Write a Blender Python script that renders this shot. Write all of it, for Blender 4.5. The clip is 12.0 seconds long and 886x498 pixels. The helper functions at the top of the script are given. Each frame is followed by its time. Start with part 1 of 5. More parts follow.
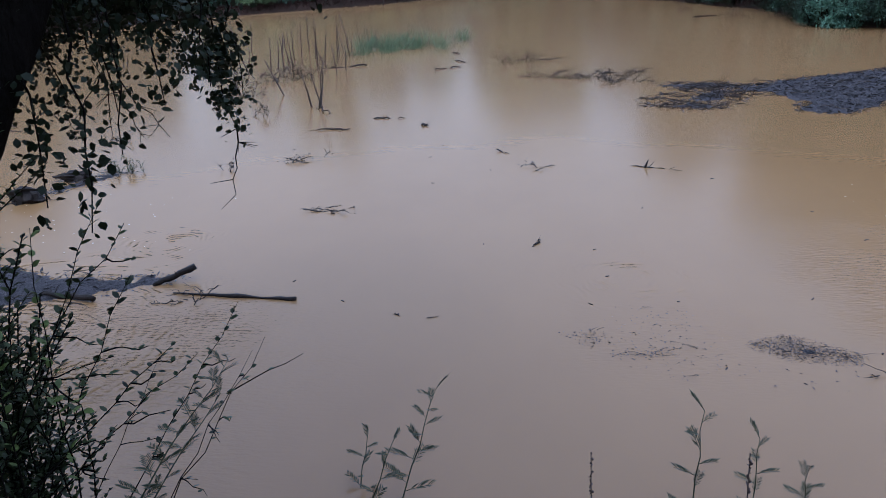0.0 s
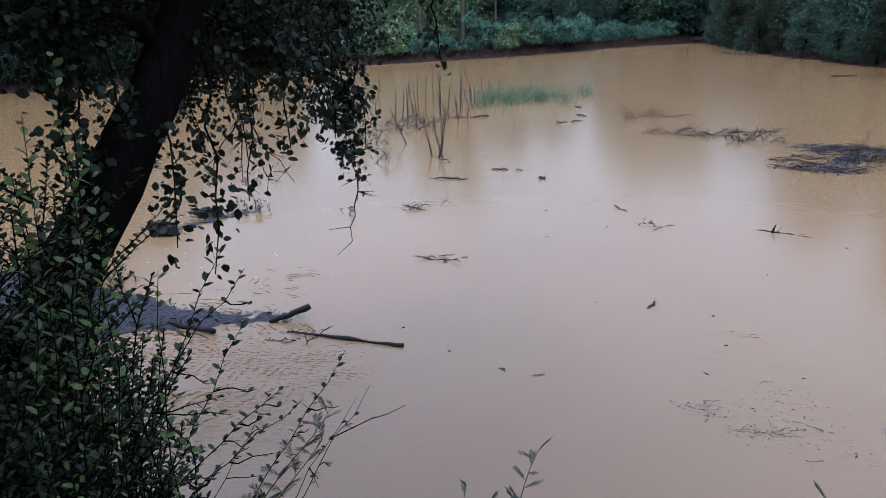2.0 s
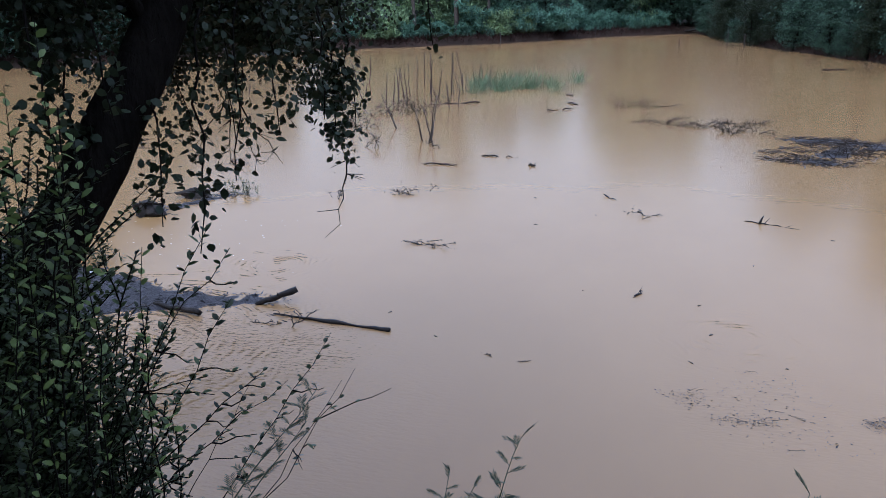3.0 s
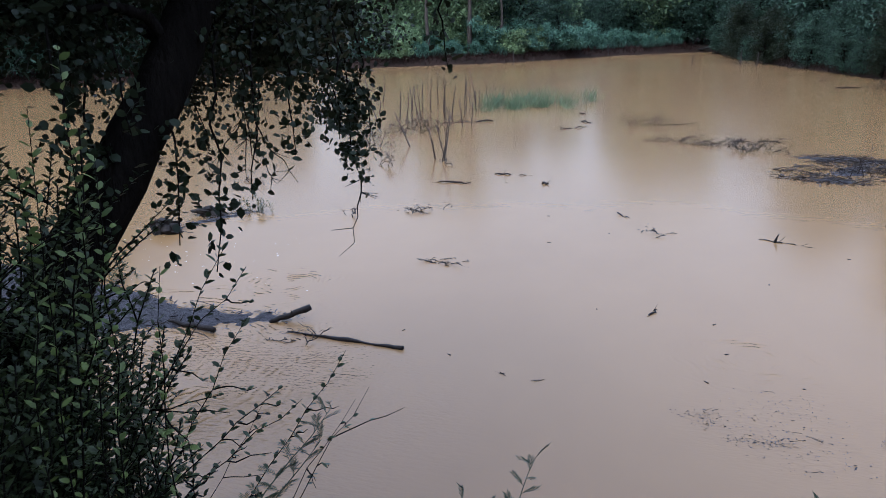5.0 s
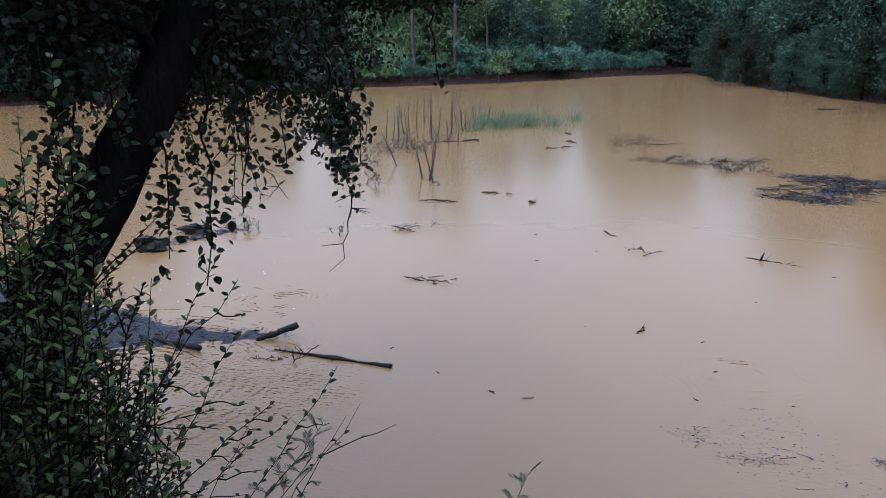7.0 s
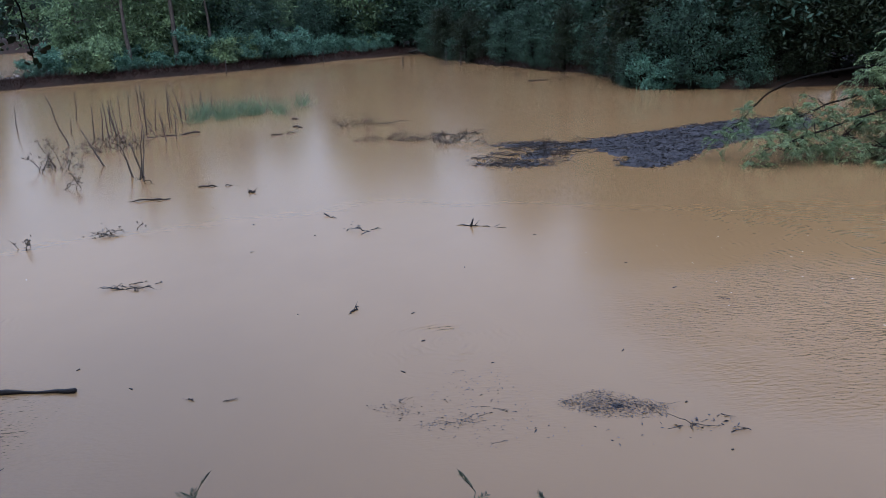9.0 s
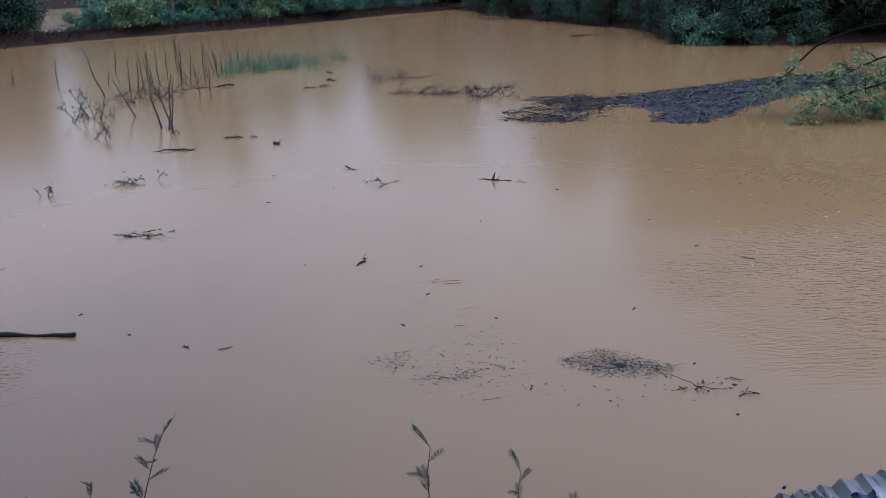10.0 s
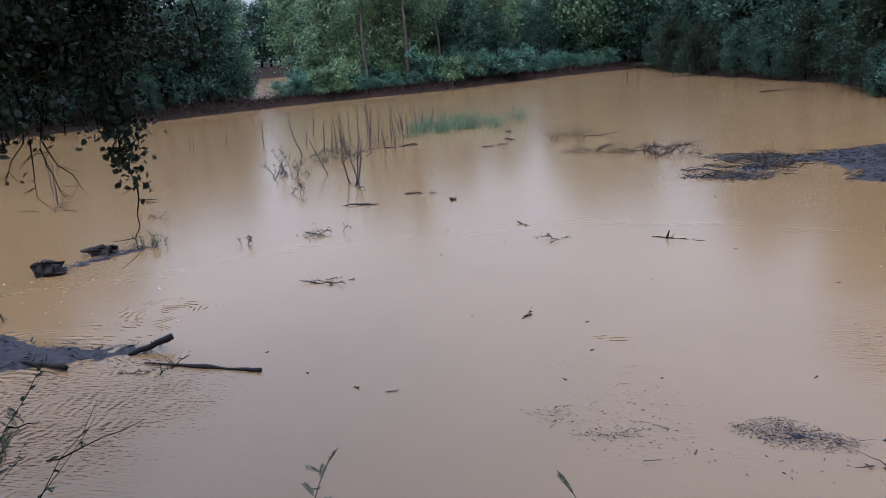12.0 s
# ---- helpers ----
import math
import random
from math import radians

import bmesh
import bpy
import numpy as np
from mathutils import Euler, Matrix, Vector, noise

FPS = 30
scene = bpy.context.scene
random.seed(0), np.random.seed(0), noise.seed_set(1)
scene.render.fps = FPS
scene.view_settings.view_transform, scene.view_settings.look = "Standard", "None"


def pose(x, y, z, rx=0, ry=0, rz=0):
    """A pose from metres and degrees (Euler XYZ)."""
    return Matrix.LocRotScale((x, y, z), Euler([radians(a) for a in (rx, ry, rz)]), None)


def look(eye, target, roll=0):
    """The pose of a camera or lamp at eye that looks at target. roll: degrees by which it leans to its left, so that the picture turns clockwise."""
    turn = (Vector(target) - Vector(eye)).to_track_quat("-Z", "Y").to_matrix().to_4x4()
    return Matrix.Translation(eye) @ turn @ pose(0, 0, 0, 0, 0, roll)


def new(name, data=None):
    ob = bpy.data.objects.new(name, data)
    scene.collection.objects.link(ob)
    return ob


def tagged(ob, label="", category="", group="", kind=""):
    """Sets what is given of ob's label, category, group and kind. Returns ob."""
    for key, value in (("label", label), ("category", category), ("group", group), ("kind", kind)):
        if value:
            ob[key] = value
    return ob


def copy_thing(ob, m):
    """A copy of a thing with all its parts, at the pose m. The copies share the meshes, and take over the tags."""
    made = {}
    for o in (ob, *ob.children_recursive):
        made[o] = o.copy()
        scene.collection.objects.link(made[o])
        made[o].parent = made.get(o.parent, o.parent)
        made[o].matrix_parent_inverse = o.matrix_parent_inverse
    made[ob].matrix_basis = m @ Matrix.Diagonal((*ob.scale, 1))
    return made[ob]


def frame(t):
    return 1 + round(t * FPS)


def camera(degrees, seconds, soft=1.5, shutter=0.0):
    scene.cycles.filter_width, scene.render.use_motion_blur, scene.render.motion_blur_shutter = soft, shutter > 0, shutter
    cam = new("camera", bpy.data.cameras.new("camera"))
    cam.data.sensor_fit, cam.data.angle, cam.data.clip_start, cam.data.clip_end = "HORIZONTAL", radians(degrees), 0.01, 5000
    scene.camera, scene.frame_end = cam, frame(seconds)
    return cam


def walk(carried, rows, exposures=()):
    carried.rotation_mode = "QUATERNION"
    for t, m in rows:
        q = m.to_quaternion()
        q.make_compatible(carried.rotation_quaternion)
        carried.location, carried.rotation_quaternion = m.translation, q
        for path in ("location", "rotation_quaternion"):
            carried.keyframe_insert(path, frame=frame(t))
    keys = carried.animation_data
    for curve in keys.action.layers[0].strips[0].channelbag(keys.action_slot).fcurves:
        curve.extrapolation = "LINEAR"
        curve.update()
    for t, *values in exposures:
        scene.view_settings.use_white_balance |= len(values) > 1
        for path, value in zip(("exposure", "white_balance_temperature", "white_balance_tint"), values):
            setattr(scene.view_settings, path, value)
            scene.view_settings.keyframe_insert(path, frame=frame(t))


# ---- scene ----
cam = camera(59.7, 12.0, soft=0.8)
PATH = [
    (0, (0.511, -0.204, 3.624), (0.286, 1.649, 2.907), -2.8),
    (0.5, (0.51, -0.157, 3.649), (0.117, 1.675, 2.95), -2.8),
    (1, (0.502, -0.157, 3.649), (0.036, 1.682, 3.018), -2.0),
    (1.5, (0.515, -0.155, 3.654), (0.021, 1.688, 3.056), -2.5),
    (2, (0.515, -0.16, 3.662), (0.003, 1.683, 3.075), -2.2),
    (2.5, (0.514, -0.165, 3.647), (0.046, 1.678, 3.027), -1.2),
    (3, (0.515, -0.147, 3.643), (0.034, 1.692, 3.022), -0.9),
    (3.2, (0.5, -0.154, 3.612), (0.028, 1.688, 2.993), -0.7),
    (4.8, (0.505, -0.138, 3.66), (-0.023, 1.699, 3.072), -0.9),
    (5, (0.509, -0.157, 3.653), (-0.007, 1.687, 3.076), -1.1),
    (5.5, (0.485, -0.159, 3.647), (-0.025, 1.692, 3.087), -1.3),
    (6, (0.493, -0.148, 3.663), (-0.032, 1.705, 3.124), -1.4),
    (6.5, (0.499, -0.144, 3.663), (-0.055, 1.704, 3.135), -1.3),
    (6.7, (0.45, -0.149, 3.64), (-0.09, 1.707, 3.126), -1.0),
    (8.3, (0.733, -0.023, 3.59), (0.583, 1.859, 2.929), -1.3),
    (8.5, (0.803, 0.065, 3.593), (0.694, 1.949, 2.931), -1.7),
    (8.7, (0.916, 0.142, 3.605), (0.96, 2.074, 3.091), -2.8),
    (9, (1.137, 0.246, 3.476), (1.264, 2.156, 2.899), -2.5),
    (9.5, (1.343, 0.283, 3.395), (1.512, 2.188, 2.811), -2.2),
    (10, (1.559, 0.483, 3.276), (1.566, 2.367, 2.606), -2.5),
    (10.5, (1.667, 0.393, 3.238), (1.302, 2.231, 2.537), -3.9),
    (11, (1.661, 0.371, 3.252), (1.192, 2.226, 2.67), -5.7),
    (11.5, (1.675, 0.388, 3.248), (1.103, 2.234, 2.735), -6.0),
    (12, (1.684, 0.35, 3.262), (1.245, 2.236, 2.761), -4.6),
]
walk(cam, [(t, look(eye, target, roll)) for t, eye, target, roll in PATH],
     [(0, 0.61, 5000, 6), (0.5, 0.76, 5000, 6), (1.0, 0.86, 5050, 6), (2.5, 0.98, 5080, 5), (6.6, 0.98, 5200, 5), (8.3, 0.61, 5050, 5), (9.5, 0.66, 5150, 6), (10.5, 0.46, 5050, 6), (11.2, 0.66, 5100, 6), (12, 0.84, 5290, 6)])

# ---- world and sun ----
world = bpy.data.worlds.new("overcast_sky")
scene.world = world
world.use_nodes = True
wn, wl = world.node_tree.nodes, world.node_tree.links
sky = wn.new("ShaderNodeTexSky")
sky.sky_type = "NISHITA"
sky.sun_disc = False
sky.sun_elevation, sky.sun_rotation = radians(52), radians(200)
sky.air_density, sky.dust_density, sky.ozone_density = 1.0, 6.0, 1.5
grey = wn.new("ShaderNodeMix")
grey.data_type = "RGBA"
grey.inputs[0].default_value = 0.68
wl.new(sky.outputs[0], grey.inputs[6])
# an overcast sky is about three times as bright overhead as at the horizon
sky_co, sky_up, sky_lift, sky_mul = (wn.new(k) for k in ("ShaderNodeTexCoord", "ShaderNodeSeparateXYZ", "ShaderNodeMapRange", "ShaderNodeVectorMath"))
sky_lift.inputs[1].default_value, sky_lift.inputs[2].default_value, sky_lift.inputs[3].default_value, sky_lift.inputs[4].default_value = 0.0, 1.0, 0.38, 2.2
sky_mul.operation = "SCALE"
wl.new(sky_co.outputs["Generated"], sky_up.inputs[0])
wl.new(sky_up.outputs[2], sky_lift.inputs[0])
cloud, high = wn.new("ShaderNodeMix"), wn.new("ShaderNodeMapRange")
cloud.data_type = "RGBA"
cloud.inputs[6].default_value, cloud.inputs[7].default_value = (6.75, 6.5, 6.9, 1), (6.35, 6.4, 8.0, 1)
high.inputs[1].default_value, high.inputs[2].default_value = 0.12, 0.6
wl.new(sky_up.outputs[2], high.inputs[0])
wl.new(high.outputs[0], cloud.inputs[0])
wl.new(cloud.outputs[2], grey.inputs[7])
wl.new(grey.outputs[2], sky_mul.inputs[0])
wl.new(sky_lift.outputs[0], sky_mul.inputs["Scale"])
wl.new(sky_mul.outputs[0], wn["Background"].inputs[0])
wn["Background"].inputs[1].default_value = 0.125

sun = new("sun", bpy.data.lights.new("sun", "SUN"))
sun.data.energy, sun.data.angle, sun.data.color = 0.5, radians(25), (1.0, 0.96, 0.9)
sun.matrix_world = look((0, 0, 0), (0.2, 0.58, -0.79))


# ---- materials ----
def ramp(nt, a, b, fac):
    m = nt.nodes.new("ShaderNodeMix")
    m.data_type = "RGBA"
    m.inputs[6].default_value, m.inputs[7].default_value = (*a, 1), (*b, 1)
    nt.links.new(fac, m.inputs[0])
    return m.outputs[2]


def noise_tex(nt, scale, detail=4.0, rough=0.55, stretch=(1, 1, 1)):
    co, mp, n = nt.nodes.new("ShaderNodeTexCoord"), nt.nodes.new("ShaderNodeMapping"), nt.nodes.new("ShaderNodeTexNoise")
    mp.inputs["Scale"].default_value = stretch
    n.inputs["Scale"].default_value, n.inputs["Detail"].default_value, n.inputs["Roughness"].default_value = scale, detail, rough
    nt.links.new(co.outputs["Object"], mp.inputs[0])
    nt.links.new(mp.outputs[0], n.inputs["Vector"])
    return n.outputs[0]


def sharpen(nt, out, lo, hi):
    r = nt.nodes.new("ShaderNodeMapRange")
    r.inputs[1].default_value, r.inputs[2].default_value = lo, hi
    nt.links.new(out, r.inputs[0])
    return r.outputs[0]


def solid(name, a, b, c=None, scale=8.0, fine=60.0, rough=0.75, bump=0.4, depth=0.02, stretch=(1, 1, 1), island=False, gloss=0.5):
    """Two tones in broad patches and a third in fine grain, with relief."""
    m = bpy.data.materials.new(name)
    m.use_nodes = True
    nt = m.node_tree
    p = nt.nodes["Principled BSDF"]
    broad, grain = noise_tex(nt, scale, stretch=stretch), noise_tex(nt, fine, 3.0, 0.6, stretch)
    col = ramp(nt, a, b, sharpen(nt, broad, 0.35, 0.65))
    mx = nt.nodes.new("ShaderNodeMix")
    mx.data_type = "RGBA"
    nt.links.new(sharpen(nt, grain, 0.4, 0.75), mx.inputs[0])
    nt.links.new(col, mx.inputs[6])
    mx.inputs[7].default_value = (*(c or tuple(v * 0.55 for v in a)), 1)
    out = mx.outputs[2]
    if island:
        g, hs = nt.nodes.new("ShaderNodeNewGeometry"), nt.nodes.new("ShaderNodeHueSaturation")
        r = nt.nodes.new("ShaderNodeMapRange")
        r.inputs[3].default_value, r.inputs[4].default_value = 0.55, 1.5
        nt.links.new(g.outputs["Random Per Island"], r.inputs[0])
        nt.links.new(r.outputs[0], hs.inputs["Value"])
        nt.links.new(out, hs.inputs["Color"])
        out = hs.outputs[0]
    nt.links.new(out, p.inputs["Base Color"])
    p.inputs["Roughness"].default_value = rough
    p.inputs["Specular IOR Level"].default_value = gloss
    bm_ = nt.nodes.new("ShaderNodeBump")
    bm_.inputs["Strength"].default_value, bm_.inputs["Distance"].default_value = bump, depth
    nt.links.new(grain, bm_.inputs["Height"])
    nt.links.new(bm_.outputs[0], p.inputs["Normal"])
    return m


def leafy(name, a, b, rough=0.5, through_light=0.3, patch=0.6, clump=0.45):
    """Leaves: every blade has its own tone between two greens; some light comes through."""
    m = bpy.data.materials.new(name)
    m.use_nodes = True
    nt = m.node_tree
    p, out = nt.nodes["Principled BSDF"], nt.nodes["Material Output"]
    g = nt.nodes.new("ShaderNodeNewGeometry")
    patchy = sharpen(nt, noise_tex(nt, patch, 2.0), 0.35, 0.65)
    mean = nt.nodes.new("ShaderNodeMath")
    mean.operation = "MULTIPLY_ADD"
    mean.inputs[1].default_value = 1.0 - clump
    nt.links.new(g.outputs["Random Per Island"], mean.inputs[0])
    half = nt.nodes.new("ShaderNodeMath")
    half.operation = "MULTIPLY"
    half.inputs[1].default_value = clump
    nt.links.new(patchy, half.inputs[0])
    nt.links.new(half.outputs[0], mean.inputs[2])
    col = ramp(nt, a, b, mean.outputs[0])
    nt.links.new(col, p.inputs["Base Color"])
    p.inputs["Roughness"].default_value = rough
    p.inputs["Specular IOR Level"].default_value = 0.22
    t, mix = nt.nodes.new("ShaderNodeBsdfTranslucent"), nt.nodes.new("ShaderNodeMixShader")
    nt.links.new(col, t.inputs[0])
    mix.inputs[0].default_value = through_light
    nt.links.new(p.outputs[0], mix.inputs[1])
    nt.links.new(t.outputs[0], mix.inputs[2])
    nt.links.new(mix.outputs[0], out.inputs[0])
    return m


def near_spot(nt, x, y, rx, ry):
    """1 at a spot of the water, 0 beyond its radii."""
    co, mp, ln = nt.nodes.new("ShaderNodeTexCoord"), nt.nodes.new("ShaderNodeMapping"), nt.nodes.new("ShaderNodeVectorMath")
    mp.inputs["Location"].default_value = (-x / rx, -y / ry, 0)
    mp.inputs["Scale"].default_value = (1 / rx, 1 / ry, 0)
    ln.operation = "LENGTH"
    nt.links.new(co.outputs["Object"], mp.inputs[0])
    nt.links.new(mp.outputs[0], ln.inputs[0])
    r = nt.nodes.new("ShaderNodeMapRange")
    r.interpolation_type = "SMOOTHSTEP"
    r.inputs[1].default_value, r.inputs[2].default_value, r.inputs[3].default_value, r.inputs[4].default_value = 0.05, 1.0, 1.0, 0.0
    nt.links.new(ln.outputs["Value"], r.inputs[0])
    return r.outputs[0]


def calc(nt, op, a, b):
    n = nt.nodes.new("ShaderNodeMath")
    n.operation = op
    for i, v in enumerate((a, b)):
        if isinstance(v, (int, float)):
            n.inputs[i].default_value = v
        else:
            nt.links.new(v, n.inputs[i])
    return n.outputs[0]


def rings(nt, x, y, reach, fine):
    """Round ripples that spread from one spot, a little bent."""
    co, mp, ln = nt.nodes.new("ShaderNodeTexCoord"), nt.nodes.new("ShaderNodeMapping"), nt.nodes.new("ShaderNodeVectorMath")
    mp.inputs["Location"].default_value, mp.inputs["Scale"].default_value = (-x, -y, 0), (1, 1, 0)
    ln.operation = "LENGTH"
    nt.links.new(co.outputs["Object"], mp.inputs[0])
    nt.links.new(mp.outputs[0], ln.inputs[0])
    d = calc(nt, "ADD", ln.outputs["Value"], calc(nt, "MULTIPLY", noise_tex(nt, 2.2, 2.0), 0.3))
    broken = sharpen(nt, noise_tex(nt, 2.6, 3.0), 0.46, 0.62)
    wave = calc(nt, "MULTIPLY", calc(nt, "SINE", calc(nt, "MULTIPLY", d, fine), 0.0), near_spot(nt, x, y, reach, reach))
    return calc(nt, "MULTIPLY", wave, broken)


def muddy_water():
    m = bpy.data.materials.new("muddy_water")
    m.use_nodes = True
    nt = m.node_tree
    p = nt.nodes["Principled BSDF"]
    swirl = noise_tex(nt, 0.16, 5.0, 0.6, (1, 0.6, 1))
    col = ramp(nt, (0.168, 0.102, 0.043), (0.196, 0.121, 0.053), sharpen(nt, swirl, 0.35, 0.65))
    nt.links.new(col, p.inputs["Base Color"])
    p.inputs["Roughness"].default_value = 0.165
    p.inputs["IOR"].default_value = 1.38
    calm = noise_tex(nt, 1.3, 3.0, 0.5, (1, 1.4, 1))
    wind = noise_tex(nt, 7.0, 3.0, 0.6, (0.8, 1.7, 1))
    ripple = noise_tex(nt, 13.0, 2.0, 0.5, (0.7, 2.0, 1))
    spots = calc(nt, "MAXIMUM", near_spot(nt, -3.9, 5.7, 3.4, 3.2), near_spot(nt, 6.2, 7.9, 3.4, 3.2))
    spots = calc(nt, "MAXIMUM", spots, calc(nt, "MULTIPLY", near_spot(nt, 2.0, 6.8, 1.6, 1.8), 0.2))
    spots = calc(nt, "MULTIPLY", spots, sharpen(nt, noise_tex(nt, 0.9, 2.0, 0.5), 0.2, 0.75))
    height = calc(nt, "ADD", calc(nt, "MULTIPLY", calm, 0.045), calc(nt, "MULTIPLY", wind, 0.006))
    height = calc(nt, "ADD", height, calc(nt, "MULTIPLY", calc(nt, "MULTIPLY", ripple, spots), 0.75))
    for x, y, reach, fine, tall in ((-4.5, 9.4, 1.1, 64, 0.10), (-5.2, 6.4, 3.4, 52, 0.2), (8.4, 10.5, 4.2, 50, 0.05), (1.7, 8.2, 1.2, 60, 0.05)):
        height = calc(nt, "ADD", height, calc(nt, "MULTIPLY", rings(nt, x, y, reach, fine), tall))
    b = nt.nodes.new("ShaderNodeBump")
    b.inputs["Strength"].default_value, b.inputs["Distance"].default_value = 1.0, 0.06
    nt.links.new(height, b.inputs["Height"])
    nt.links.new(b.outputs[0], p.inputs["Normal"])
    return m


WATER = muddy_water()
SOIL = solid("bank_soil", (0.11, 0.062, 0.035), (0.07, 0.05, 0.03), (0.05, 0.06, 0.025), 0.7, 14, 0.9, 0.8, 0.05)
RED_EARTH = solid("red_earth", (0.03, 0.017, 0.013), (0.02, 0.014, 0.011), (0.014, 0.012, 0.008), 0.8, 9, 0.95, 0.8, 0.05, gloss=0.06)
# wet bark, taken down to near black with the canopy's shade in its colour
BARK = solid("shaded_bark", (0.006, 0.0053, 0.0045), (0.010, 0.0086, 0.007), (0.004, 0.0036, 0.0032), 5, 26, 0.95, 1.0, 0.03, (1, 1, 0.3), gloss=0.02)
PALE_BARK = solid("pale_bark", (0.13, 0.115, 0.10), (0.07, 0.055, 0.045), (0.06, 0.045, 0.035), 2, 14, 0.8, 0.6, 0.02, (1, 1, 0.3))
MOTTLED_BARK = solid("mottled_bark", (0.09, 0.075, 0.065), (0.04, 0.037, 0.03), (0.03, 0.023, 0.02), 2.5, 9, 0.85, 0.8, 0.03, (1, 1, 0.5), gloss=0.2)
BLEACHED = solid("bleached_wood", (0.42, 0.40, 0.37), (0.26, 0.24, 0.22), (0.15, 0.13, 0.12), 3, 30, 0.7, 0.5, 0.02)
WET_WOOD = solid("wet_wood", (0.014, 0.012, 0.011), (0.028, 0.022, 0.019), (0.008, 0.007, 0.006), 6, 50, 0.6, 0.7, 0.01, gloss=0.12)
TWIG = solid("grey_twig", (0.04, 0.034, 0.03), (0.065, 0.052, 0.043), (0.02, 0.017, 0.015), 4, 40, 0.7, 0.5, 0.01, gloss=0.15)
LITTER = solid("wet_litter", (0.026, 0.024, 0.027), (0.046, 0.042, 0.045), (0.012, 0.011, 0.012), 3, 34, 0.45, 1.0, 0.02, island=True, gloss=0.22)
LITTER_BED = solid("litter_bed", (0.013, 0.012, 0.015), (0.036, 0.033, 0.039), (0.06, 0.055, 0.058), 9, 42, 0.5, 1.0, 0.05, gloss=0.2)
REED = solid("dry_reed", (0.026, 0.019, 0.014), (0.016, 0.012, 0.009), (0.010, 0.008, 0.006), 3, 30, 0.7, 0.4, 0.01)
SPIKE = solid("seed_spike", (0.035, 0.022, 0.016), (0.06, 0.035, 0.024), None, 20, 120, 0.8, 0.6, 0.004)
WHITE_SHEET = solid("white_painted_sheet", (0.82, 0.84, 0.86), (0.78, 0.80, 0.83), (0.7, 0.7, 0.7), 3, 45, 0.42, 0.1, 0.004)
BLUE_SHEET = solid("blue_painted_sheet", (0.06, 0.20, 0.42), (0.05, 0.16, 0.34), None, 5, 50, 0.4, 0.15, 0.004)
WHITE_LITTER = solid("white_plastic", (0.75, 0.76, 0.78), (0.62, 0.62, 0.63), (0.45, 0.44, 0.42), 12, 60, 0.4, 0.3, 0.01)
RED_STALK = solid("dead_red_stalk", (0.034, 0.016, 0.013), (0.02, 0.012, 0.010), (0.012, 0.009, 0.008), 1, 12, 0.9, 0.4, 0.02, island=True, gloss=0.06)
FOAM = solid("pale_foam", (0.40, 0.33, 0.24), (0.33, 0.27, 0.19), None, 20, 90, 0.6, 0.2, 0.004)
DRY_LEAF = solid("dry_leaves", (0.06, 0.035, 0.02), (0.035, 0.03, 0.02), (0.02, 0.016, 0.012), 9, 60, 0.8, 0.6, 0.01, island=True)
# leaf green darkened to near black: the shade is part of the colour
LEAF_SHADED = leafy("shaded_tree_leaf", (0.006, 0.010, 0.004), (0.019, 0.028, 0.011), 0.6, 0.15, 1.5)
LEAF_BUSH = leafy("shrub_leaf", (0.006, 0.010, 0.004), (0.046, 0.062, 0.022), 0.5, 0.2, 4.0, 0.5)
LEAF_FRESH = leafy("fresh_shoot_leaf", (0.06, 0.085, 0.025), (0.14, 0.185, 0.055), 0.45, 0.35, 3.0)
LEAF_FERN = leafy("feathery_leaf", (0.04, 0.075, 0.04), (0.21, 0.265, 0.12), 0.55, 0.3, 1.6)
LEAF_SPRIG = leafy("seedling_leaf", (0.022, 0.03, 0.016), (0.058, 0.07, 0.034), 0.55, 0.3, 3.0)
# far bank greens: strong dark patches paint the shaded gaps between leaf clumps
LEAF_FAR = leafy("bank_tree_leaf", (0.02, 0.044, 0.03), (0.23, 0.32, 0.15), 0.55, 0.3, 0.8, 0.6)
LEAF_TEAL = leafy("blue_green_leaf", (0.012, 0.04, 0.029), (0.15, 0.27, 0.19), 0.55, 0.3, 1.9, 0.58)
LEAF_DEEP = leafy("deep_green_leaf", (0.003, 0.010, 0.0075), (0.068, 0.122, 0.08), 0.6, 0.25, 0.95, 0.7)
GRASS = leafy("pale_reed_grass", (0.06, 0.10, 0.055), (0.155, 0.20, 0.11), 0.6, 0.3, 0.8)


